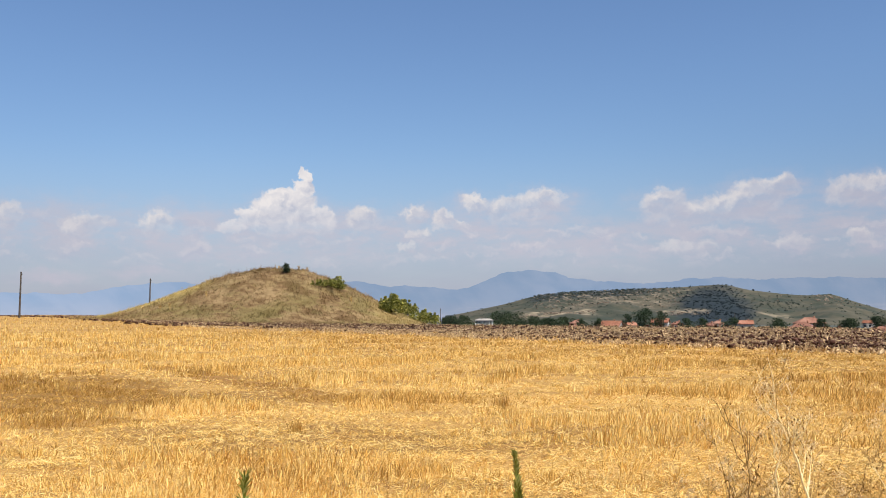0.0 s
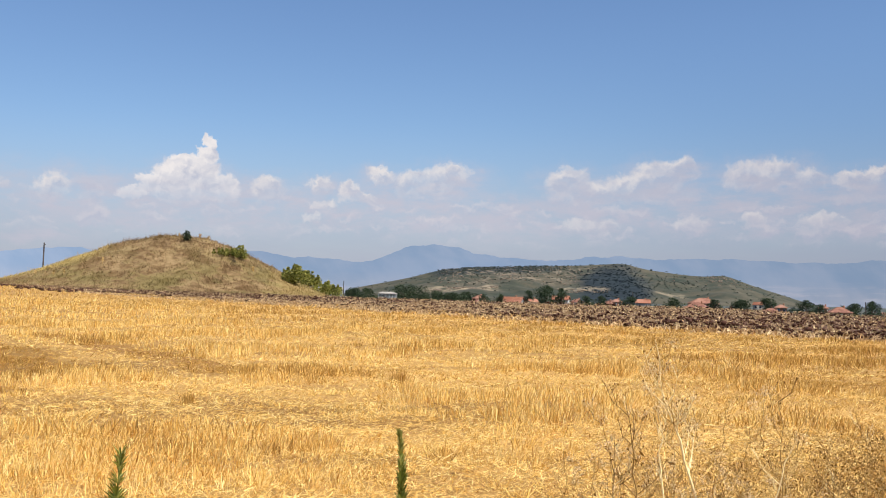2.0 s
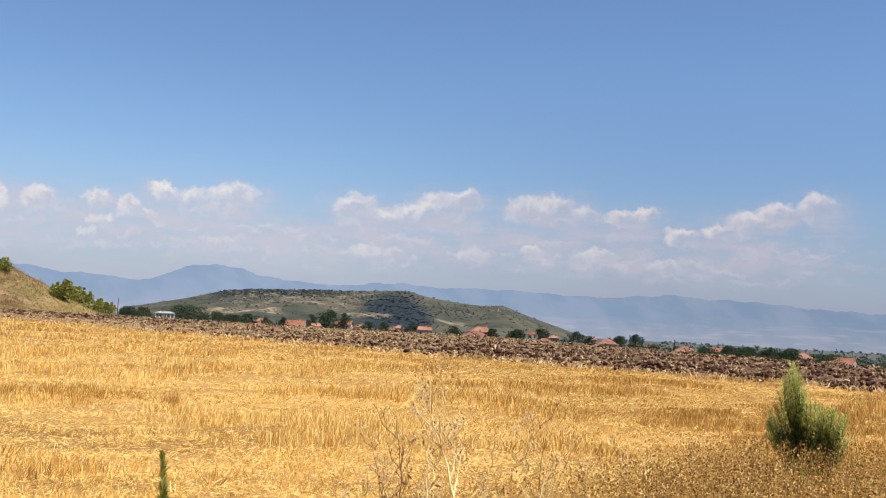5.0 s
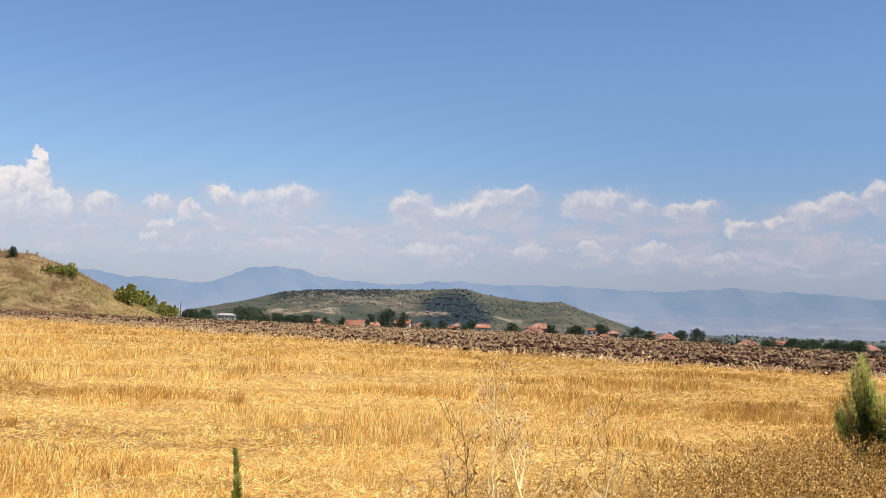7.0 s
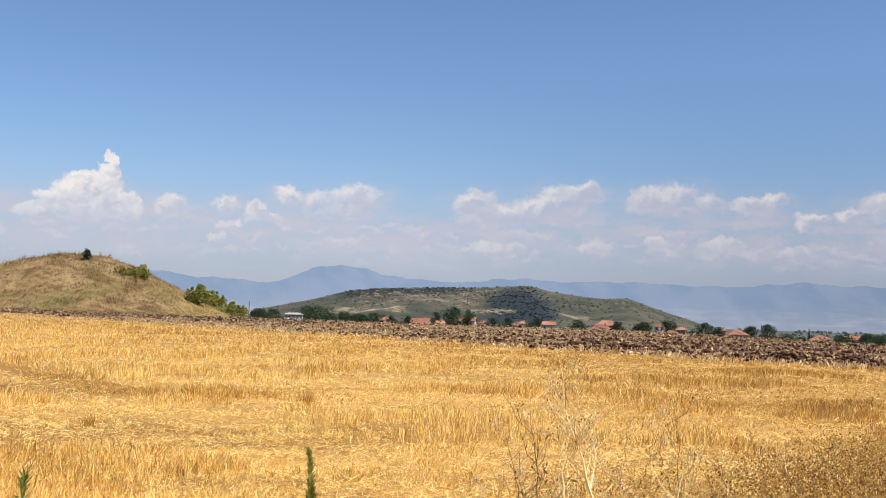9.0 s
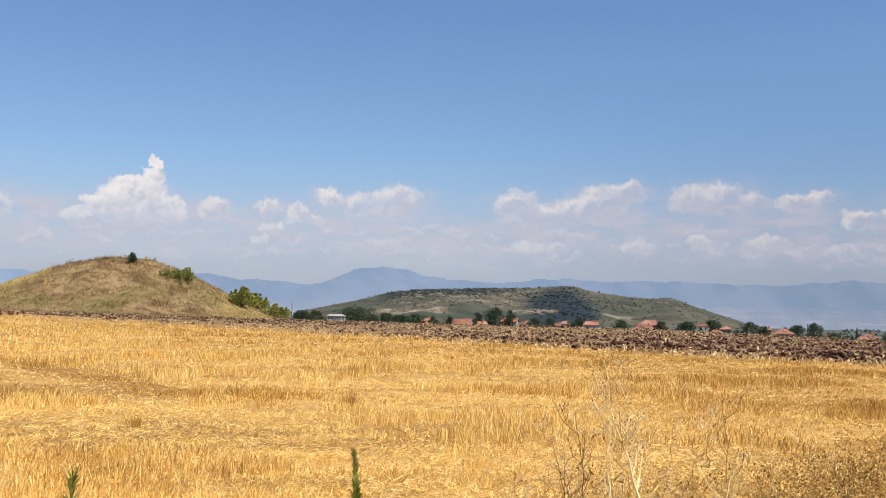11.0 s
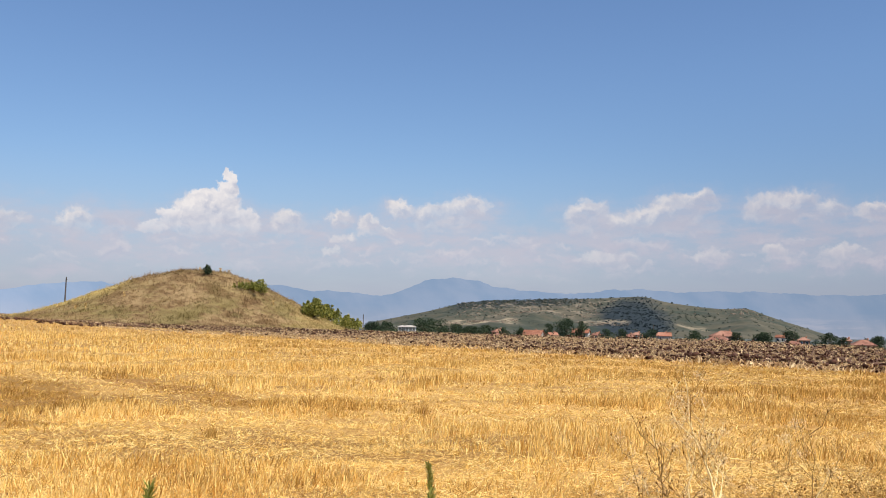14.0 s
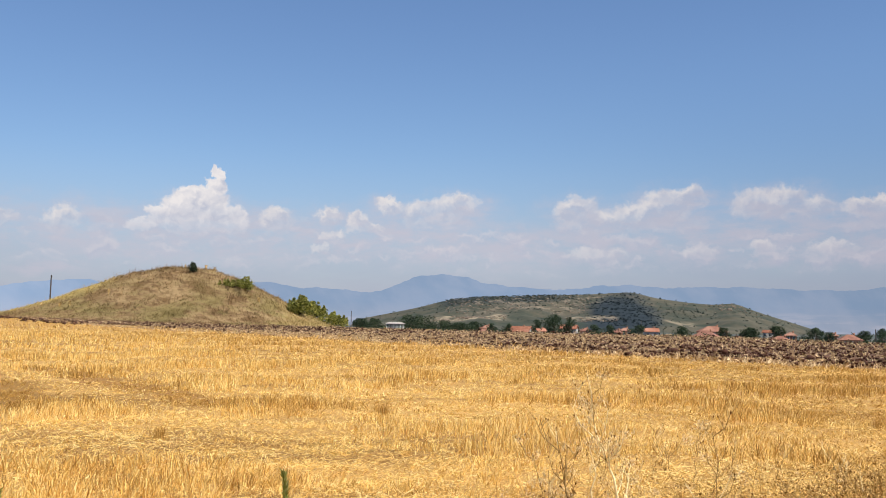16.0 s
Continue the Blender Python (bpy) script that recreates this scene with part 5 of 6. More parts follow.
def build_stubble():
    # plants stand as clumps of stalks: (clumps, stalks in each, distances, width, height, sides)
    for clumps, per, ring, w, h, sides in ((34000, 6, (3.6, 3.61, 9, 13), 0.0062, 0.085, 2), (42000, 6, (9, 13, 18, 26), 0.0090, 0.115, 2), (46000, 5, (18, 26, 36, 48), 0.0145, 0.145, 2),
                                           (50000, 3, (36, 48, 74, 92), 0.028, 0.19, 2), (60000, 1, (74, 92, 170, 175), 0.060, 0.18, 2)):
        x, y = sector(clumps, ring[0], ring[3])
        f = swaths(x, y)
        dark = np.clip(dark_patch(x, y) + rut(x, y) + 0.75 * smooth(edge_u(x, y) + 2.5 * waves(x, y, 8, 89), -24, -6), 0, 1)
        dark = np.clip(dark + 0.8 * smooth(np.degrees(np.arctan2(x, y)), 14, 32) * (1 - smooth(np.hypot(x, y), 22, 40)), 0, 1)
        keep = rng.uniform(size=len(x)) < np.clip(0.5 + 0.34 * f - (0.16 + 0.14 * f) * (1 - smooth(np.hypot(x, y), 7, 16)) + 0.5 * dark - windrow(x, y), 0.10, 1.0) * fade(np.hypot(x, y), *ring)
        near = 1 - smooth(np.hypot(x, y), 12, 22)
        keep &= rng.uniform(size=len(x)) < 1 - near * 0.55 * smooth(waves(x * 0.7, y, 1.1, 93, 3), -0.1, 0.5)
        x, y, f, dark = x[keep], y[keep], f[keep], dark[keep]
        tone = 0.42 * waves(x * 0.45, y, 1.3, 87, 3) + 0.6 * waves(x * 0.3, y, 7.0, 88, 3) + rng.normal(size=len(x)) * (0.28 - 0.17 * smooth(np.hypot(x, y), 14, 45))
        brown = (tone < -0.40 - 0.40 * (1 - smooth(np.hypot(x, y), 9, 18))) | (rng.uniform(size=len(x)) < dark * 0.92)
        pale = (tone > 0.14 - 0.25 * (1 - smooth(np.hypot(x, y), 6, 12))) & ~brown
        bunch = rng.normal(size=(len(x), 2)) * 0.034 + [0.015, 0.0]
        x, y, f, dark, brown, pale = (np.repeat(v, per) for v in (x, y, f, dark, brown, pale))
        n = len(x)
        jit = rng.normal(size=(n, 2)) * (0.022 + w)
        pos = np.stack([x + jit[:, 0], y + jit[:, 1], land(x, y) - 0.01], 1)
        hh = h * rng.uniform(0.45, 1.2, n) * (0.50 + 0.95 * smooth(f, -0.15, 0.75)) * (1 - 0.35 * rut(x, y)) * (1 - 0.35 * dark_patch(x, y)) * (1 - 0.35 * smooth(edge_u(x, y), -24, -6))
        lean = jit * 0.8 + np.repeat(bunch, per, 0) * 0.8 + rng.normal(size=(n, 2)) * 0.025
        for mask, mat, words in ((~brown & ~pale, M_STUBBLE, "golden standing wheat stubble"), (pale, M_STRAW, "bleached pale standing wheat stubble"),
                                 (brown, M_BROWN, "brown weathered stubble left in darker patches")):
            if mask.sum() > 50:
                wd = w * rng.uniform(0.7, 1.4, mask.sum())
                stuff("stubble", blades(pos[mask], hh[mask], wd, lean[mask], rng.uniform(0, 6.28, mask.sum()), 2, sides, 0.25), mat, words, "stubble")
    # cut straw lying about
    for count, ring, w, ln in ((200000, (3.6, 3.61, 10, 16), 0.0029, 0.055), (80000, (3.6, 3.61, 14, 22), 0.0038, 0.085), (120000, (14, 22, 34, 46), 0.0055, 0.085), (50000, (34, 46, 85, 95), 0.011, 0.16)):
        x, y = sector(count, ring[0], ring[3])
        f = swaths(x, y)
        f = f * (ln > 0.06)
        lie = 0.52 + 0.48 * smooth(waves(x * 0.7, y, 1.3, 92, 3), -0.55, 0.35)
        keep = rng.uniform(size=len(x)) < lie * np.clip(0.62 - 0.50 * f - 0.8 * dark_patch(x, y) - 0.42 * rut(x, y) + windrow(x, y), 0.05, 1.0) * fade(np.hypot(x, y), *ring)
        x, y = x[keep], y[keep]
        n = len(x)
        a, tilt = rng.uniform(0, 6.28, n), np.abs(rng.normal(0, 0.26, n))
        half = ln * rng.uniform(0.25, 0.8, n)
        mid = np.stack([x, y, land(x, y) + rng.uniform(0.006, 0.05, n) + 0.10 * windrow(x, y) * rng.uniform(size=n) + half * np.sin(tilt)], 1)
        d = np.stack([np.cos(a) * np.cos(tilt), np.sin(a) * np.cos(tilt), np.sin(tilt)], 1) * half[:, None]
        stuff("loose_straw", strips(mid - d, mid + d, w * rng.uniform(0.6, 1.3, n)), M_STRAW, "pale cut straw lying over the stubble", "straw")


build_stubble()


def stubble_round_about():
    """Thinner stubble and straw close by and behind."""
    n = 14000
    r, a = np.sqrt(rng.uniform(0.2, 20 ** 2, n)), np.radians(rng.uniform(-180, 180, n))
    deg = np.degrees(a)
    k = (r < 4.0) | (deg < -31) | (deg > 46)
    x, y = (r * np.sin(a))[k], (r * np.cos(a))[k]
    per = 5
    x, y = np.repeat(x, per) + rng.normal(size=len(x) * per) * 0.035, np.repeat(y, per) + rng.normal(size=len(y) * per) * 0.035
    n = len(x)
    stuff("stubble", blades(np.stack([x, y, land(x, y) - 0.01], 1), rng.uniform(0.04, 0.12, n), rng.uniform(0.008, 0.014, n), rng.normal(size=(n, 2)) * 0.04,
                            rng.uniform(0, 6.28, n), 2, 2, 0.25), M_STUBBLE, "golden stubble round the standing place", "stubble")
    n = 15000
    r, a = np.sqrt(rng.uniform(0.05, 20 ** 2, n)), np.radians(rng.uniform(-180, 180, n))
    deg = np.degrees(a)
    k = (r < 4.0) | (deg < -31) | (deg > 46)
    r, a = r[k], a[k]
    n = len(r)
    b, half = rng.uniform(0, 6.28, n), rng.uniform(0.02, 0.09, n)
    x, y = r * np.sin(a), r * np.cos(a)
    mid = np.stack([x, y, land(x, y) + rng.uniform(0.006, 0.05, n)], 1)
    d = np.stack([np.cos(b) * half, np.sin(b) * half, rng.normal(0, 0.2, n) * half], 1)
    stuff("loose_straw", rods(mid - d, mid + d, 0.004, 0.003, 3), M_STRAW, "cut straw round the standing place", "straw")


stubble_round_about()


def straw_tuft(at, size, mat=M_STUBBLE):
    ob = thing("straw_tuft", "brown uncut tuft of straw among the stubble", "tuft", at, "uncut tufts")
    n = 110
    p = rng.normal(size=(n, 3)) * [size * 0.38, size * 0.3, 0]
    part("stalk_cluster", blades(p, size * rng.uniform(0.5, 1.2, n), np.full(n, 0.009), p[:, :2] * 0.2 + rng.normal(size=(n, 2)) * 0.03, rng.uniform(0, 6.28, n), 3, 2, 0.4), mat, ob, kind="stuff")


for x, y, s in ((-1.91, 13.55, 0.15), (0.99, 17.43, 0.20), (1.35, 24.5, 0.22), (-9.4, 21.5, 0.2)):
    straw_tuft((x, y, float(land(x, y))), s, M_BROWN)


# ---- weeds of the field margin ----
def horseweed(label, at, height, spread, lean=(0.0, 0.0), density=640, rise=1.0):
    """Upright green weed: one stem set all round with narrow leaves, a pale budding top."""
    ob = thing("horseweed", label, "weed", at)
    z = np.linspace(-0.05, height, 12)
    t = np.clip(z / height, 0, 1)
    axis = np.stack([lean[0] * t ** 2 + 0.008 * np.sin(9 * t), lean[1] * t ** 2, z], 1)
    part("stem", tube(axis, np.linspace(0.0065, 0.002, 12), 6), M_WEED, ob)
    n = int(density * height)
    t = 1 - 0.95 * rng.uniform(0.0, 1.0, n) ** 1.15
    base = np.stack([np.interp(t * height, z, axis[:, i]) for i in range(3)], 1)
    a = rng.uniform(0, 6.28, n)
    reach = spread * (1.05 - 0.80 * t ** 1.3) * rng.uniform(0.6, 1.2, n)
    tip = base + np.stack([np.cos(a) * reach, np.sin(a) * reach, 0.012 + reach * rise * rng.uniform(0.5, 2.0, n)], 1)
    side = np.stack([-np.sin(a), np.cos(a), a * 0], 1) * (0.003 + 0.05 * reach[:, None])
    mid = (base + tip) / 2 + [0, 0, 0.006]
    V = np.stack([base, mid + side, tip, mid - side], 1)
    young = t > 0.86
    part("leaves", (V[~young].reshape(-1, 3), np.arange(4 * (~young).sum()).reshape(-1, 4)), M_WEED, ob, kind="stuff")
    part("bud", (V[young].reshape(-1, 3), np.arange(4 * young.sum()).reshape(-1, 4)), M_WEEDTIP, ob, "pale green budding tip", kind="stuff")
    return ob


horseweed("slim upright green horseweed in the stubble", (0.30, 3.96, float(land(0.30, 3.96))), 1.05, 0.058, (-0.03, 0))
horseweed("young green horseweed with a drooping tip", (-0.84, 4.12, float(land(-0.84, 4.12))), 0.945, 0.105, (0.05, 0), 380, 0.7)


def bushy_weed(at, height, width):
    """Clump of upright feathery stems, one taller than the rest, with pale flowering tops."""
    ob = thing("bushy_weed", "feathery green weed clump with pale flowering tips", "weed", at)
    k = 118
    across = np.array([math.cos(radians(36)), -math.sin(radians(36)), 0])
    along = np.array([math.sin(radians(36)), math.cos(radians(36)), 0])
    u, v = rng.uniform(-0.5, 0.5, k), rng.uniform(-0.4, 0.4, k)
    u[:20] = rng.normal(-0.21, 0.11, 20)
    shape = 0.70 - 0.24 * np.clip(u, 0, 1) - 0.9 * np.clip(-u - 0.36, 0, 1) + 0.31 * np.exp(-((u + 0.20) / 0.15) ** 2)
    top = height * shape * (1 - 0.42 * rng.uniform(size=k) ** 1.3)
    tip = across * (u * width)[:, None] + along * (v * width)[:, None] + np.stack([u * 0, u * 0, top], 1)
    tip[0] = across * -0.22 * width + [0, 0, height]
    root = tip * [0.42, 0.42, 0] + across * 0.05 * width - [0, 0, 0.05]
    mid = (root + tip) / 2 * [0.96, 0.96, 1.0]
    per = 260
    for i in range(k):
        stem = part("stem", tube([root[i], mid[i], tip[i]], (0.006, 0.005, 0.002), 4), M_BUSH, ob)
        t = rng.uniform(0.12, 1.0, (per, 1))
        b = np.where(t < 0.5, root[i] + (mid[i] - root[i]) * t * 2, mid[i] + (tip[i] - mid[i]) * (t - 0.5) * 2)
        ang, ln = rng.uniform(0, 6.28, per), rng.uniform(0.025, 0.085, per)
        e = b + np.stack([np.cos(ang) * ln * 0.9, np.sin(ang) * ln * 0.9, ln * 0.7], 1)
        side = np.stack([-np.sin(ang), np.cos(ang), ang * 0], 1) * 0.004
        m2 = (b + e) / 2
        high = t[:, 0] > 0.82 - 0.30 * rng.uniform(size=per) ** 2
        V = np.stack([b, m2 + side, e, m2 - side], 1)
        part("foliage", (V[~high].reshape(-1, 3), np.arange(4 * (~high).sum()).reshape(-1, 4)), M_BUSH, stem, kind="stuff")
        part("flower_top", (V[high].reshape(-1, 3), np.arange(4 * high.sum()).reshape(-1, 4)), M_WEEDTIP, stem, "pale yellow-green flowering tip", kind="stuff")


bushy_weed((7.77, 10.17, float(land(7.77, 10.17))), 1.33, 0.92)


def dead_thistle(label, at, height, lean, mat, branches, fluffy):
    """Dry branching stalk with spent heads."""
    ob = thing("dead_thistle", label, "weed", at, "dry weeds of the field margin")
    z = np.linspace(-0.05, height, 9)
    t = np.clip(z / height, 0, 1)
    bow, bend = rng.uniform(-0.06, 0.06), rng.uniform(2.0, 5.0)
    drift = np.cumsum(rng.normal(size=9) * 0.02)
    axis = np.stack([lean[0] * t ** 1.4 + drift + bow * np.sin(3.14 * t) + 0.012 * np.sin(bend * 3 * t + at[0]), lean[1] * t ** 1.4, z], 1)
    r = (0.0095 if mat is M_PALE else 0.0052) * (1 - 0.72 * np.linspace(0, 1, 9))
    part("stem", tube(axis, r, 5), mat, ob)
    ends = [axis[-1]]
    for b_i in range(branches):
        t0, a = rng.uniform(0.30, 0.95), rng.uniform(0, 6.28)
        if b_i < 2 and mat is not M_PALE:      # side stems that fork off low down
            t0, a = rng.uniform(0.06, 0.25), (0.3 + 2.6 * b_i) + rng.uniform(-0.5, 0.5)
        base = np.array([np.interp(t0 * height, z, axis[:, i]) for i in range(3)])
        low = b_i < 2 and mat is not M_PALE
        ln = (rng.uniform(0.55, 0.8) if low else rng.uniform(0.10, 0.30) * (1.25 - 0.6 * t0)) * height
        fork = 1.5 if low else 1.0
        out = np.array([math.cos(a), math.sin(a), 0])
        tip = base + out * ln * (0.3 if low else 0.55) + [0, 0, ln * 0.85]
        k = (base + tip) / 2 + out * (0.05 if low else 0.015) + [0, 0, -0.02]
        tb = np.stack([k, k + (tip - k) * 0.4, base + (k - base) * 0.6])
        m2 = 9 if low else 3
        tb = base + (tip - base) * rng.uniform(0.3, 0.97, (m2, 1)) if low else tb
        b2, l2 = rng.uniform(0, 6.28, m2), rng.uniform(0.04, 0.13, m2)
        tt = tb + np.stack([np.cos(b2) * l2 * 0.6, np.sin(b2) * l2 * 0.6, l2], 1)
        thick = fork * (1.5 if mat is M_PALE else 1.0)
        part("branch", join(tube([base, (base + k) / 2 - [0, 0, 0.008], k, tip], np.array([0.0030, 0.0026, 0.0022, 0.0012]) * thick, 4), rods(tb, tt, 0.0020, 0.0012)), mat, ob)
        ends += [tip, *tt]
    ends = np.array(ends)
    zl = rng.uniform(0.1, 0.75, 26) * height
    c = np.stack([np.interp(zl, z, axis[:, i]) for i in range(3)], 1) + rng.normal(size=(26, 3)) * [0.025, 0.025, 0.0]
    part("withered_leaves", leaves(c, rng.uniform(0.007, 0.014, 26), 2.6, -0.3), M_SEED, ob, kind="stuff")
    n = len(ends)
    s = rng.uniform(0.0015, 0.0035, n)
    part("seed_head", lumps(ends, s, s, s * 1.8, 0.3), M_SEED, ob, kind="stuff")
    if fluffy:
        f = ends[rng.uniform(size=n) < 0.16]
        if len(f):
            c = np.repeat(f, 40, 0) + rng.normal(size=(len(f) * 40, 3)) * 0.015
            part("fluff", leaves(c, 0.006, 2.4), M_FLUFF, ob, "pale seed fluff", kind="stuff")
    return ob


def thistle_clump(label, at, az, stems):
    """Many-stemmed dead thistle. Each stem: foot and tip sideways, height, bow, thickness, bleached or dark, twigs, share of fluffy heads."""
    ob = thing("dead_thistle", label, "weed", at, "dry weeds of the field margin", -az)
    for foot, tip, height, bow, thick, bleached, twigs, fluffy in stems:
        mat = M_PALE if bleached else M_DARKSTALK
        t = np.linspace(-0.04, 1, 14)
        x = foot + (tip - foot) * np.clip(t, 0, 1) + bow * np.sin(np.pi * np.clip(t, 0, 1)) + np.cumsum(rng.normal(size=14)) * 0.011
        axis = np.stack([x, np.cumsum(rng.normal(size=14)) * 0.010, t * height], 1)
        stem = part("stem", tube(axis, thick * (1 - 0.80 * np.linspace(0, 1, 14)), 6), mat, ob, "bleached pale stem" if bleached else "dark dry stem")
        ends = [axis[-1]]
        for _ in range(twigs):
            t0, a = rng.uniform(0.38, 0.98), rng.uniform(0, 6.28)
            base = np.array([np.interp(t0, t, axis[:, i]) for i in range(3)])
            ln = rng.uniform(0.09, 0.30) * (1.25 - 0.55 * t0)
            out = np.array([math.cos(a), math.sin(a), 0.0])
            end = base + out * ln * 0.62 + [0, 0, ln * 0.8]
            elbow = base + (end - base) * 0.5 + out * 0.02 - [0, 0, 0.015]
            m = 5
            f0 = elbow + (end - elbow) * rng.uniform(-0.2, 0.95, (m, 1))
            b2, l2 = rng.uniform(0, 6.28, m), rng.uniform(0.03, 0.10, m)
            f1 = f0 + np.stack([np.cos(b2) * l2 * 0.65, np.sin(b2) * l2 * 0.65, l2 * 0.8], 1)
            twig_mat = (M_PALE if rng.uniform() < 0.55 else M_DEAD) if bleached or rng.uniform() < 0.35 else M_DARKSTALK
            part("twig", join(tube([base, elbow, end], (0.0028, 0.0022, 0.0014), 4), rods(f0, f1, 0.0017, 0.0011)), twig_mat, stem)
            ends += [end, *f1]
        ends = np.array(ends)
        s = rng.uniform(0.003, 0.006, len(ends))
        part("seed_head", lumps(ends, s, s, s * 1.7, 0.3, True), M_SEED, stem, kind="stuff")
        f = ends[rng.uniform(size=len(ends)) < fluffy]
        if len(f):
            c = np.repeat(f, 60, 0) + rng.normal(size=(len(f) * 60, 3)) * 0.020
            part("fluff", leaves(c, 0.0045, 3.4), M_FLUFF, stem, "grey seed fluff", kind="stuff")
        w = rng.uniform(0.15, 0.8, 16)
        c = np.stack([np.interp(w, t, axis[:, i]) for i in range(3)], 1) + rng.normal(size=(16, 3)) * [0.03, 0.03, 0.0]
        part("withered_leaves", leaves(c, rng.uniform(0.010, 0.020, 16), 2.8, -0.4), M_DEAD, stem, kind="stuff")
    return ob


def at_dir(az, d):
    x, y = d * math.sin(radians(az)), d * math.cos(radians(az))
    return x, y, float(land(x, y))


thistle_clump("tall dead thistle with bleached stems and grey seed fluff", at_dir(18.2, 5.85), 18.2,
              [(0.34, -0.06, 1.40, -0.04, 0.0120, True, 22, 0.09), (0.16, -0.08, 1.02, -0.03, 0.0115, True, 11, 0.08), (-0.10, -0.20, 1.10, 0.04, 0.0075, False, 12, 0.10)])
thistle_clump("dark dead thistle with grey seed fluff", at_dir(15.4, 5.9), 15.4, [(0.04, -0.06, 0.94, 0.02, 0.0055, False, 6, 0.16), (0.06, 0.10, 0.74, -0.02, 0.0045, False, 4, 0.12)])
thistle_clump("slim dark dead thistle among dry stalks", at_dir(20.5, 5.8), 20.5, [(0.0, 0.0, 0.78, 0.01, 0.006, False, 5, 0.2), (0.16, 0.40, 0.92, 0.0, 0.009, True, 0, 0.0)])
thistle_clump("dry forked thistle with bare twigs", at_dir(23.4, 5.9), 23.4, [(0.03, 0.02, 1.14, 0.02, 0.006, False, 8, 0.08), (-0.05, -0.14, 0.74, 0.0, 0.005, False, 5, 0.1)])
thistle_clump("leaning dark dead stalk over the dry weeds", at_dir(25.6, 5.4), 25.6, [(-0.42, 0.26, 0.92, 0.03, 0.006, False, 4, 0.0)])
THISTLES = [(14.4, 6.1, 0.70, -0.03, 1, 6), (23.4, 6.0, 0.85, 0.07, 1, 8),
            (25.3, 5.7, 0.90, 0.14, 0, 8), (12.6, 6.0, 0.65, -0.02, 1, 6), (15.2, 5.7, 0.60, 0.05, 0, 5), (22.0, 6.4, 0.65, -0.07, 0, 6), (27.2, 6.1, 0.72, -0.06, 1, 6), (18.3, 6.1, 0.96, 0.12, 1, 7)]
for az, d, h, lean, kind, br in THISTLES:
    words, mat, fl = (("dead brown thistle with bare branching twigs", M_DEAD, False), ("dry brown thistle with grey seed fluff", M_DEAD, True),
                      ("bleached pale dead stalk", M_PALE, False))[kind]
    dead_thistle(words, at_dir(az, d), h, (lean, 0.0), mat, br, fl)


for k in range(22):
    az, h = float(rng.uniform(13, 31)), float(rng.uniform(0.30, 0.62))
    dead_thistle("small dry brown weed with bare twigs", at_dir(az, float(rng.uniform(4.7, 6.4))), h, (float(rng.uniform(-0.1, 0.1)), 0.0), M_DEAD, 4, False)


for k in range(26):
    az, d = float(rng.uniform(17, 33)), float(rng.uniform(7.0, 11.5))
    thistle_clump("small dark forked weed in the stubble", at_dir(az, d), az, [(0.0, float(rng.uniform(-0.1, 0.1)), float(rng.uniform(0.26, 0.5)), 0.02, 0.006, False, 3, 0.0)])


def broad_weed(label, at, height, count):
    """Leafy weed: a stout stem and long folded, drooping leaves, one of them bleached."""
    ob = thing("leafy_weed", label, "weed", at, "low green weeds")
    z = np.linspace(-0.04, height, 7)
    part("stem", tube(np.stack([0.02 * np.sin(5 * z), 0 * z, z], 1), np.linspace(0.010, 0.004, 7), 6), M_WEED, ob)
    for i in range(count):
        a, z0, ln = i * 2.4 + float(rng.uniform(-0.3, 0.3)), height * (0.25 + 0.75 * i / count), float(rng.uniform(0.07, 0.13))
        out, side = np.array([math.cos(a), math.sin(a), 0]), np.array([-math.sin(a), math.cos(a), 0])
        t = np.linspace(0, 1, 6)
        rib = np.array([0, 0, z0]) + out * (t * ln * 0.75)[:, None] + np.array([0, 0, 1.0]) * (ln * (0.75 * t - 0.7 * t ** 2.2))[:, None]
        half = (0.15 * ln * np.sin(np.pi * np.clip(t * 0.9 + 0.06, 0, 1)))[:, None]
        V = np.stack([rib + side * half + [0, 0, 0.012], rib, rib - side * half + [0, 0, 0.012]], 1).reshape(-1, 3)
        F = [(3 * j + b, 3 * j + b + 1, 3 * j + b + 4, 3 * j + b + 3) for j in range(5) for b in (0, 1)]
        part("leaf", (V, np.array(F)), M_PALE if i == count - 2 else M_BUSH, ob, "bleached dead leaf" if i == count - 2 else "")


broad_weed("leafy dark green weed with a bleached leaf", at_dir(24.7, 4.9), 0.70, 15)
broad_weed("small leafy green weed among dry stalks", at_dir(28.2, 5.1), 0.64, 12)


for az, d, w, h in ((35.2, 6.0, 0.50, 0.60), (36.9, 6.2, 0.62, 0.64)):
    shrub("low dark green weed bush among dry stalks", at_dir(az, d), w, h, M_BUSH, 5200, 0.011, "weed")


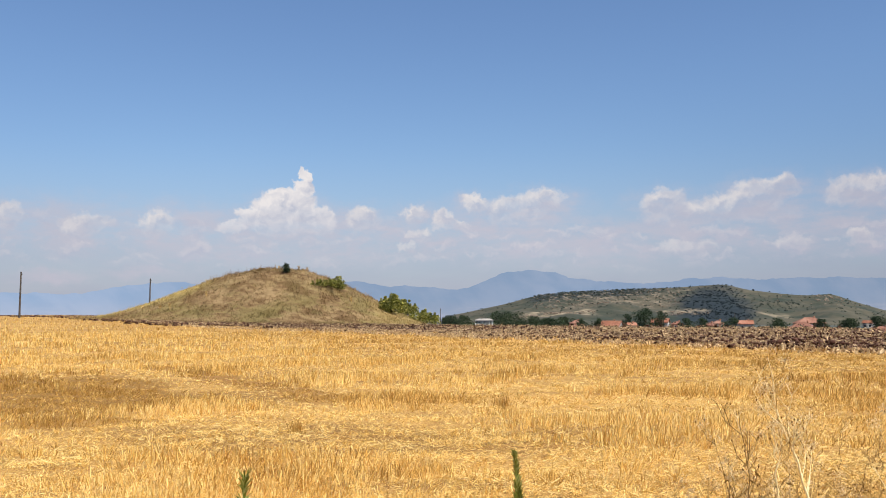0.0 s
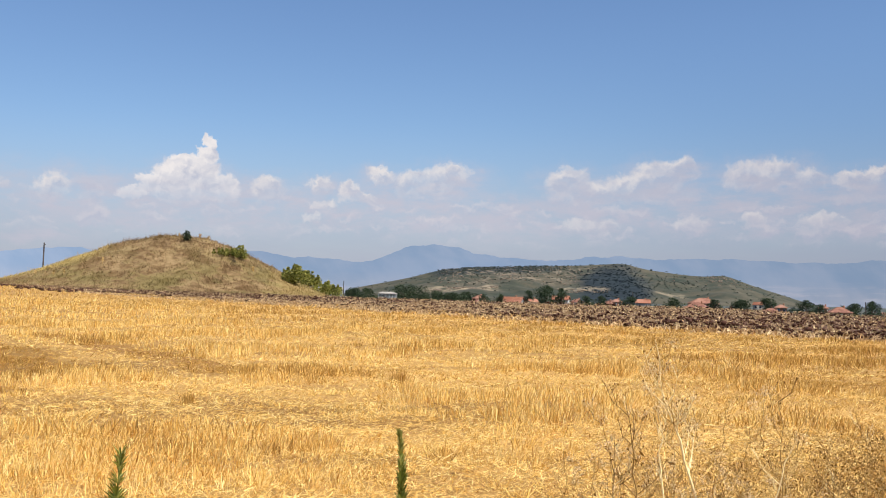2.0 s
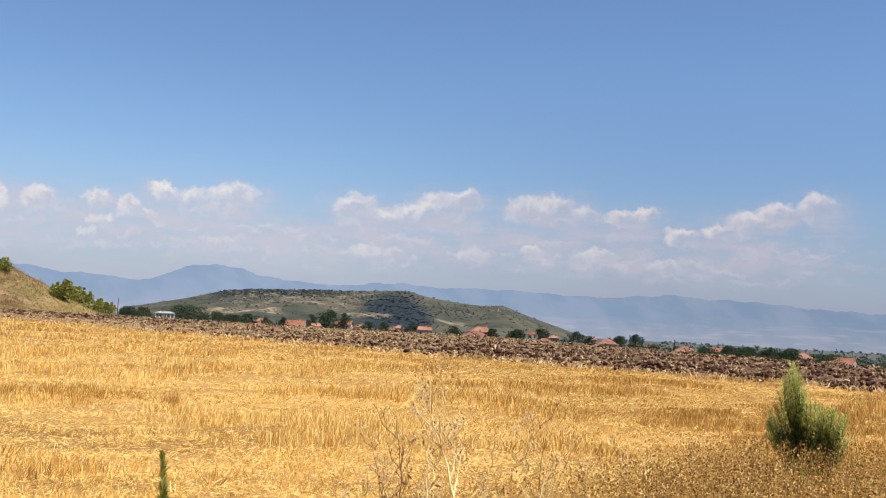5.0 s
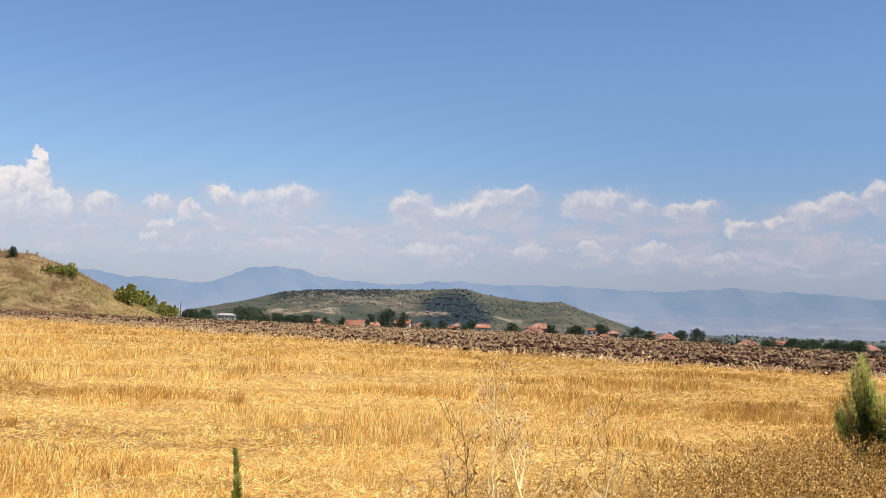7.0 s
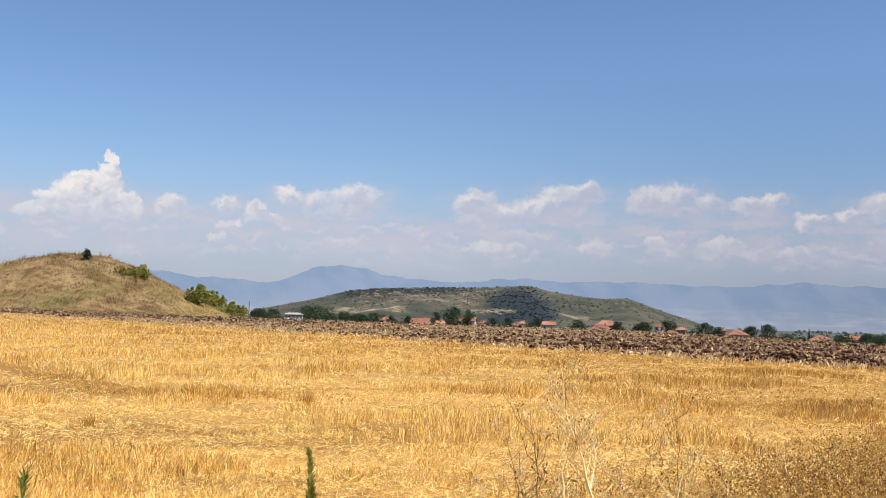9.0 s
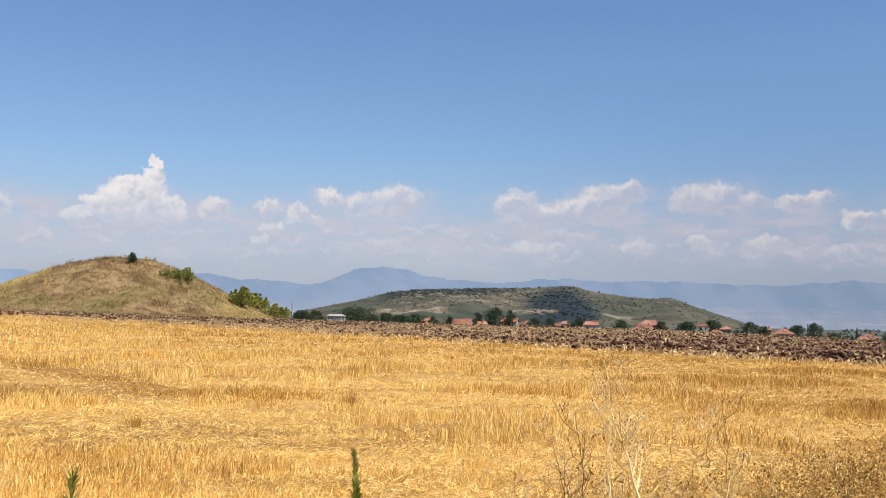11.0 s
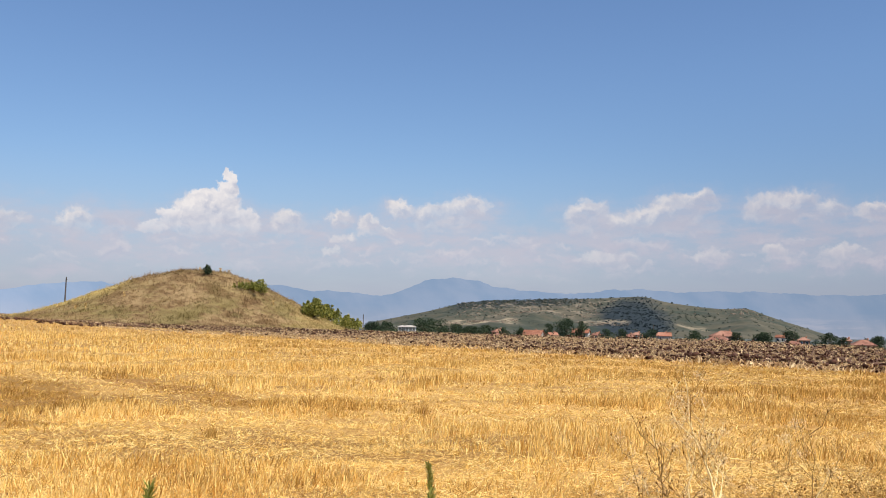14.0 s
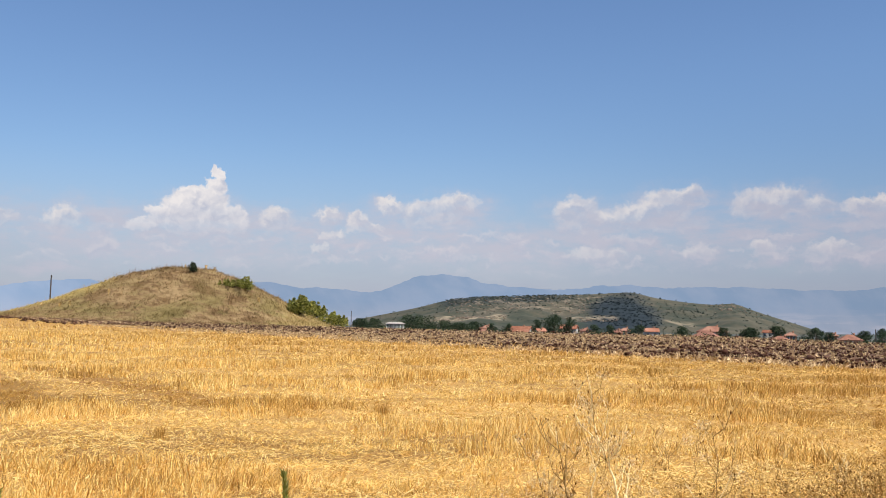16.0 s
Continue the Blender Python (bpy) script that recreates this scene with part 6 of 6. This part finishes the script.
def margin_weeds():
    """Brown seeding weeds that thicken towards the right-hand margin."""
    n = 36000
    az, d = rng.uniform(11, 47, n), rng.uniform(4.2, 14.5, n)
    x, y = d * np.sin(np.radians(az)), d * np.cos(np.radians(az))
    thick = smooth(az, 10, 33) * (1 - smooth(d, 9.0 + 3.5 * smooth(az, 26, 36), 11 + 4 * smooth(az, 26, 36))) * (0.75 + 0.35 * waves(x, y, 1.6, 91))
    thick = thick * np.where((az > 30) & (d > 10.2), 0.6, 1.0)
    keep = rng.uniform(size=n) < thick * 0.62
    x, y, az = x[keep], y[keep], az[keep]
    n = len(x)
    h = rng.uniform(0.14, 0.42, n) * (0.65 + 0.5 * smooth(az, 20, 36))
    pos = np.stack([x, y, land(x, y)], 1)
    lean = rng.normal(size=(n, 2)) * 0.09
    stuff("dry_weeds", blades(pos, h, np.full(n, 0.0052), lean, rng.uniform(0, 6.28, n), 3, 3, 0.5), M_DRYWEED, "thin brown dead weed stalks at the field margin", "weeds")
    per = 8
    tips = pos + np.concatenate([lean, h[:, None]], 1)
    headed = smooth(az, 18, 31) > rng.uniform(size=n)
    heads = tips[headed]
    c = np.repeat(heads, per, 0) + rng.normal(size=(len(heads) * per, 3)) * [0.035, 0.035, 0.06] - [0, 0, 0.04]
    stuff("weed_seed_heads", leaves(c, rng.uniform(0.007, 0.016, len(c)), 2.2), M_SEED, "brown crisp seed heads on dead weeds", "weeds")
    q = 15000
    aq, dq = rng.uniform(13, 47, q), rng.uniform(4.3, 11.5, q)
    xq, yq = dq * np.sin(np.radians(aq)), dq * np.cos(np.radians(aq))
    kq = rng.uniform(size=q) < smooth(aq, 12, 24) * (0.6 + 0.5 * waves(xq, yq, 0.9, 95))
    xq, yq = xq[kq], yq[kq]
    q = len(xq)
    b, half, rise = rng.uniform(0, 6.28, q), rng.uniform(0.03, 0.10, q), rng.normal(0.15, 0.35, q)
    mid = np.stack([xq, yq, land(xq, yq) + rng.uniform(0.03, 0.24, q)], 1)
    dv = np.stack([np.cos(b), np.sin(b), rise], 1) * half[:, None]
    stuff("bent_straw", strips(mid - dv, mid + dv, rng.uniform(0.002, 0.0042, q)), M_STRAW, "pale broken straw caught in the dead weeds", "straw")
    m = rng.uniform(size=n) < 0.11
    c = np.repeat(tips[m], 5, 0) + rng.normal(size=(m.sum() * 5, 3)) * 0.03
    stuff("weed_fluff", leaves(c, 0.011, 1.6), M_RESIDUE, "pale seed husks among the dead weeds", "weeds")


margin_weeds()


def low_green(label, at, size, count):
    ob = thing("green_weed", label, "weed", at, "low green weeds")
    p = rng.normal(size=(count, 3)) * [size * 0.3, size * 0.3, 0]
    part("leaves", blades(p, size * rng.uniform(0.4, 1.1, count), np.full(count, 0.016), rng.normal(size=(count, 2)) * size * 0.4, rng.uniform(0, 6.28, count), 3, 2, 0.8), M_WEED, ob, kind="stuff")


for az, d, s in ((22.4, 4.9, 0.24), (26.0, 5.4, 0.42), (28.0, 5.2, 0.5), (29.2, 5.6, 0.55), (35.0, 6.9, 0.4), (36.5, 7.2, 0.4), (37.8, 6.8, 0.45), (38.5, 13.6, 0.6), (37.0, 11.5, 0.35), (33.0, 6.0, 0.4)):
    low_green("low green weed among dry stalks", at_dir(az, d), s, 60)
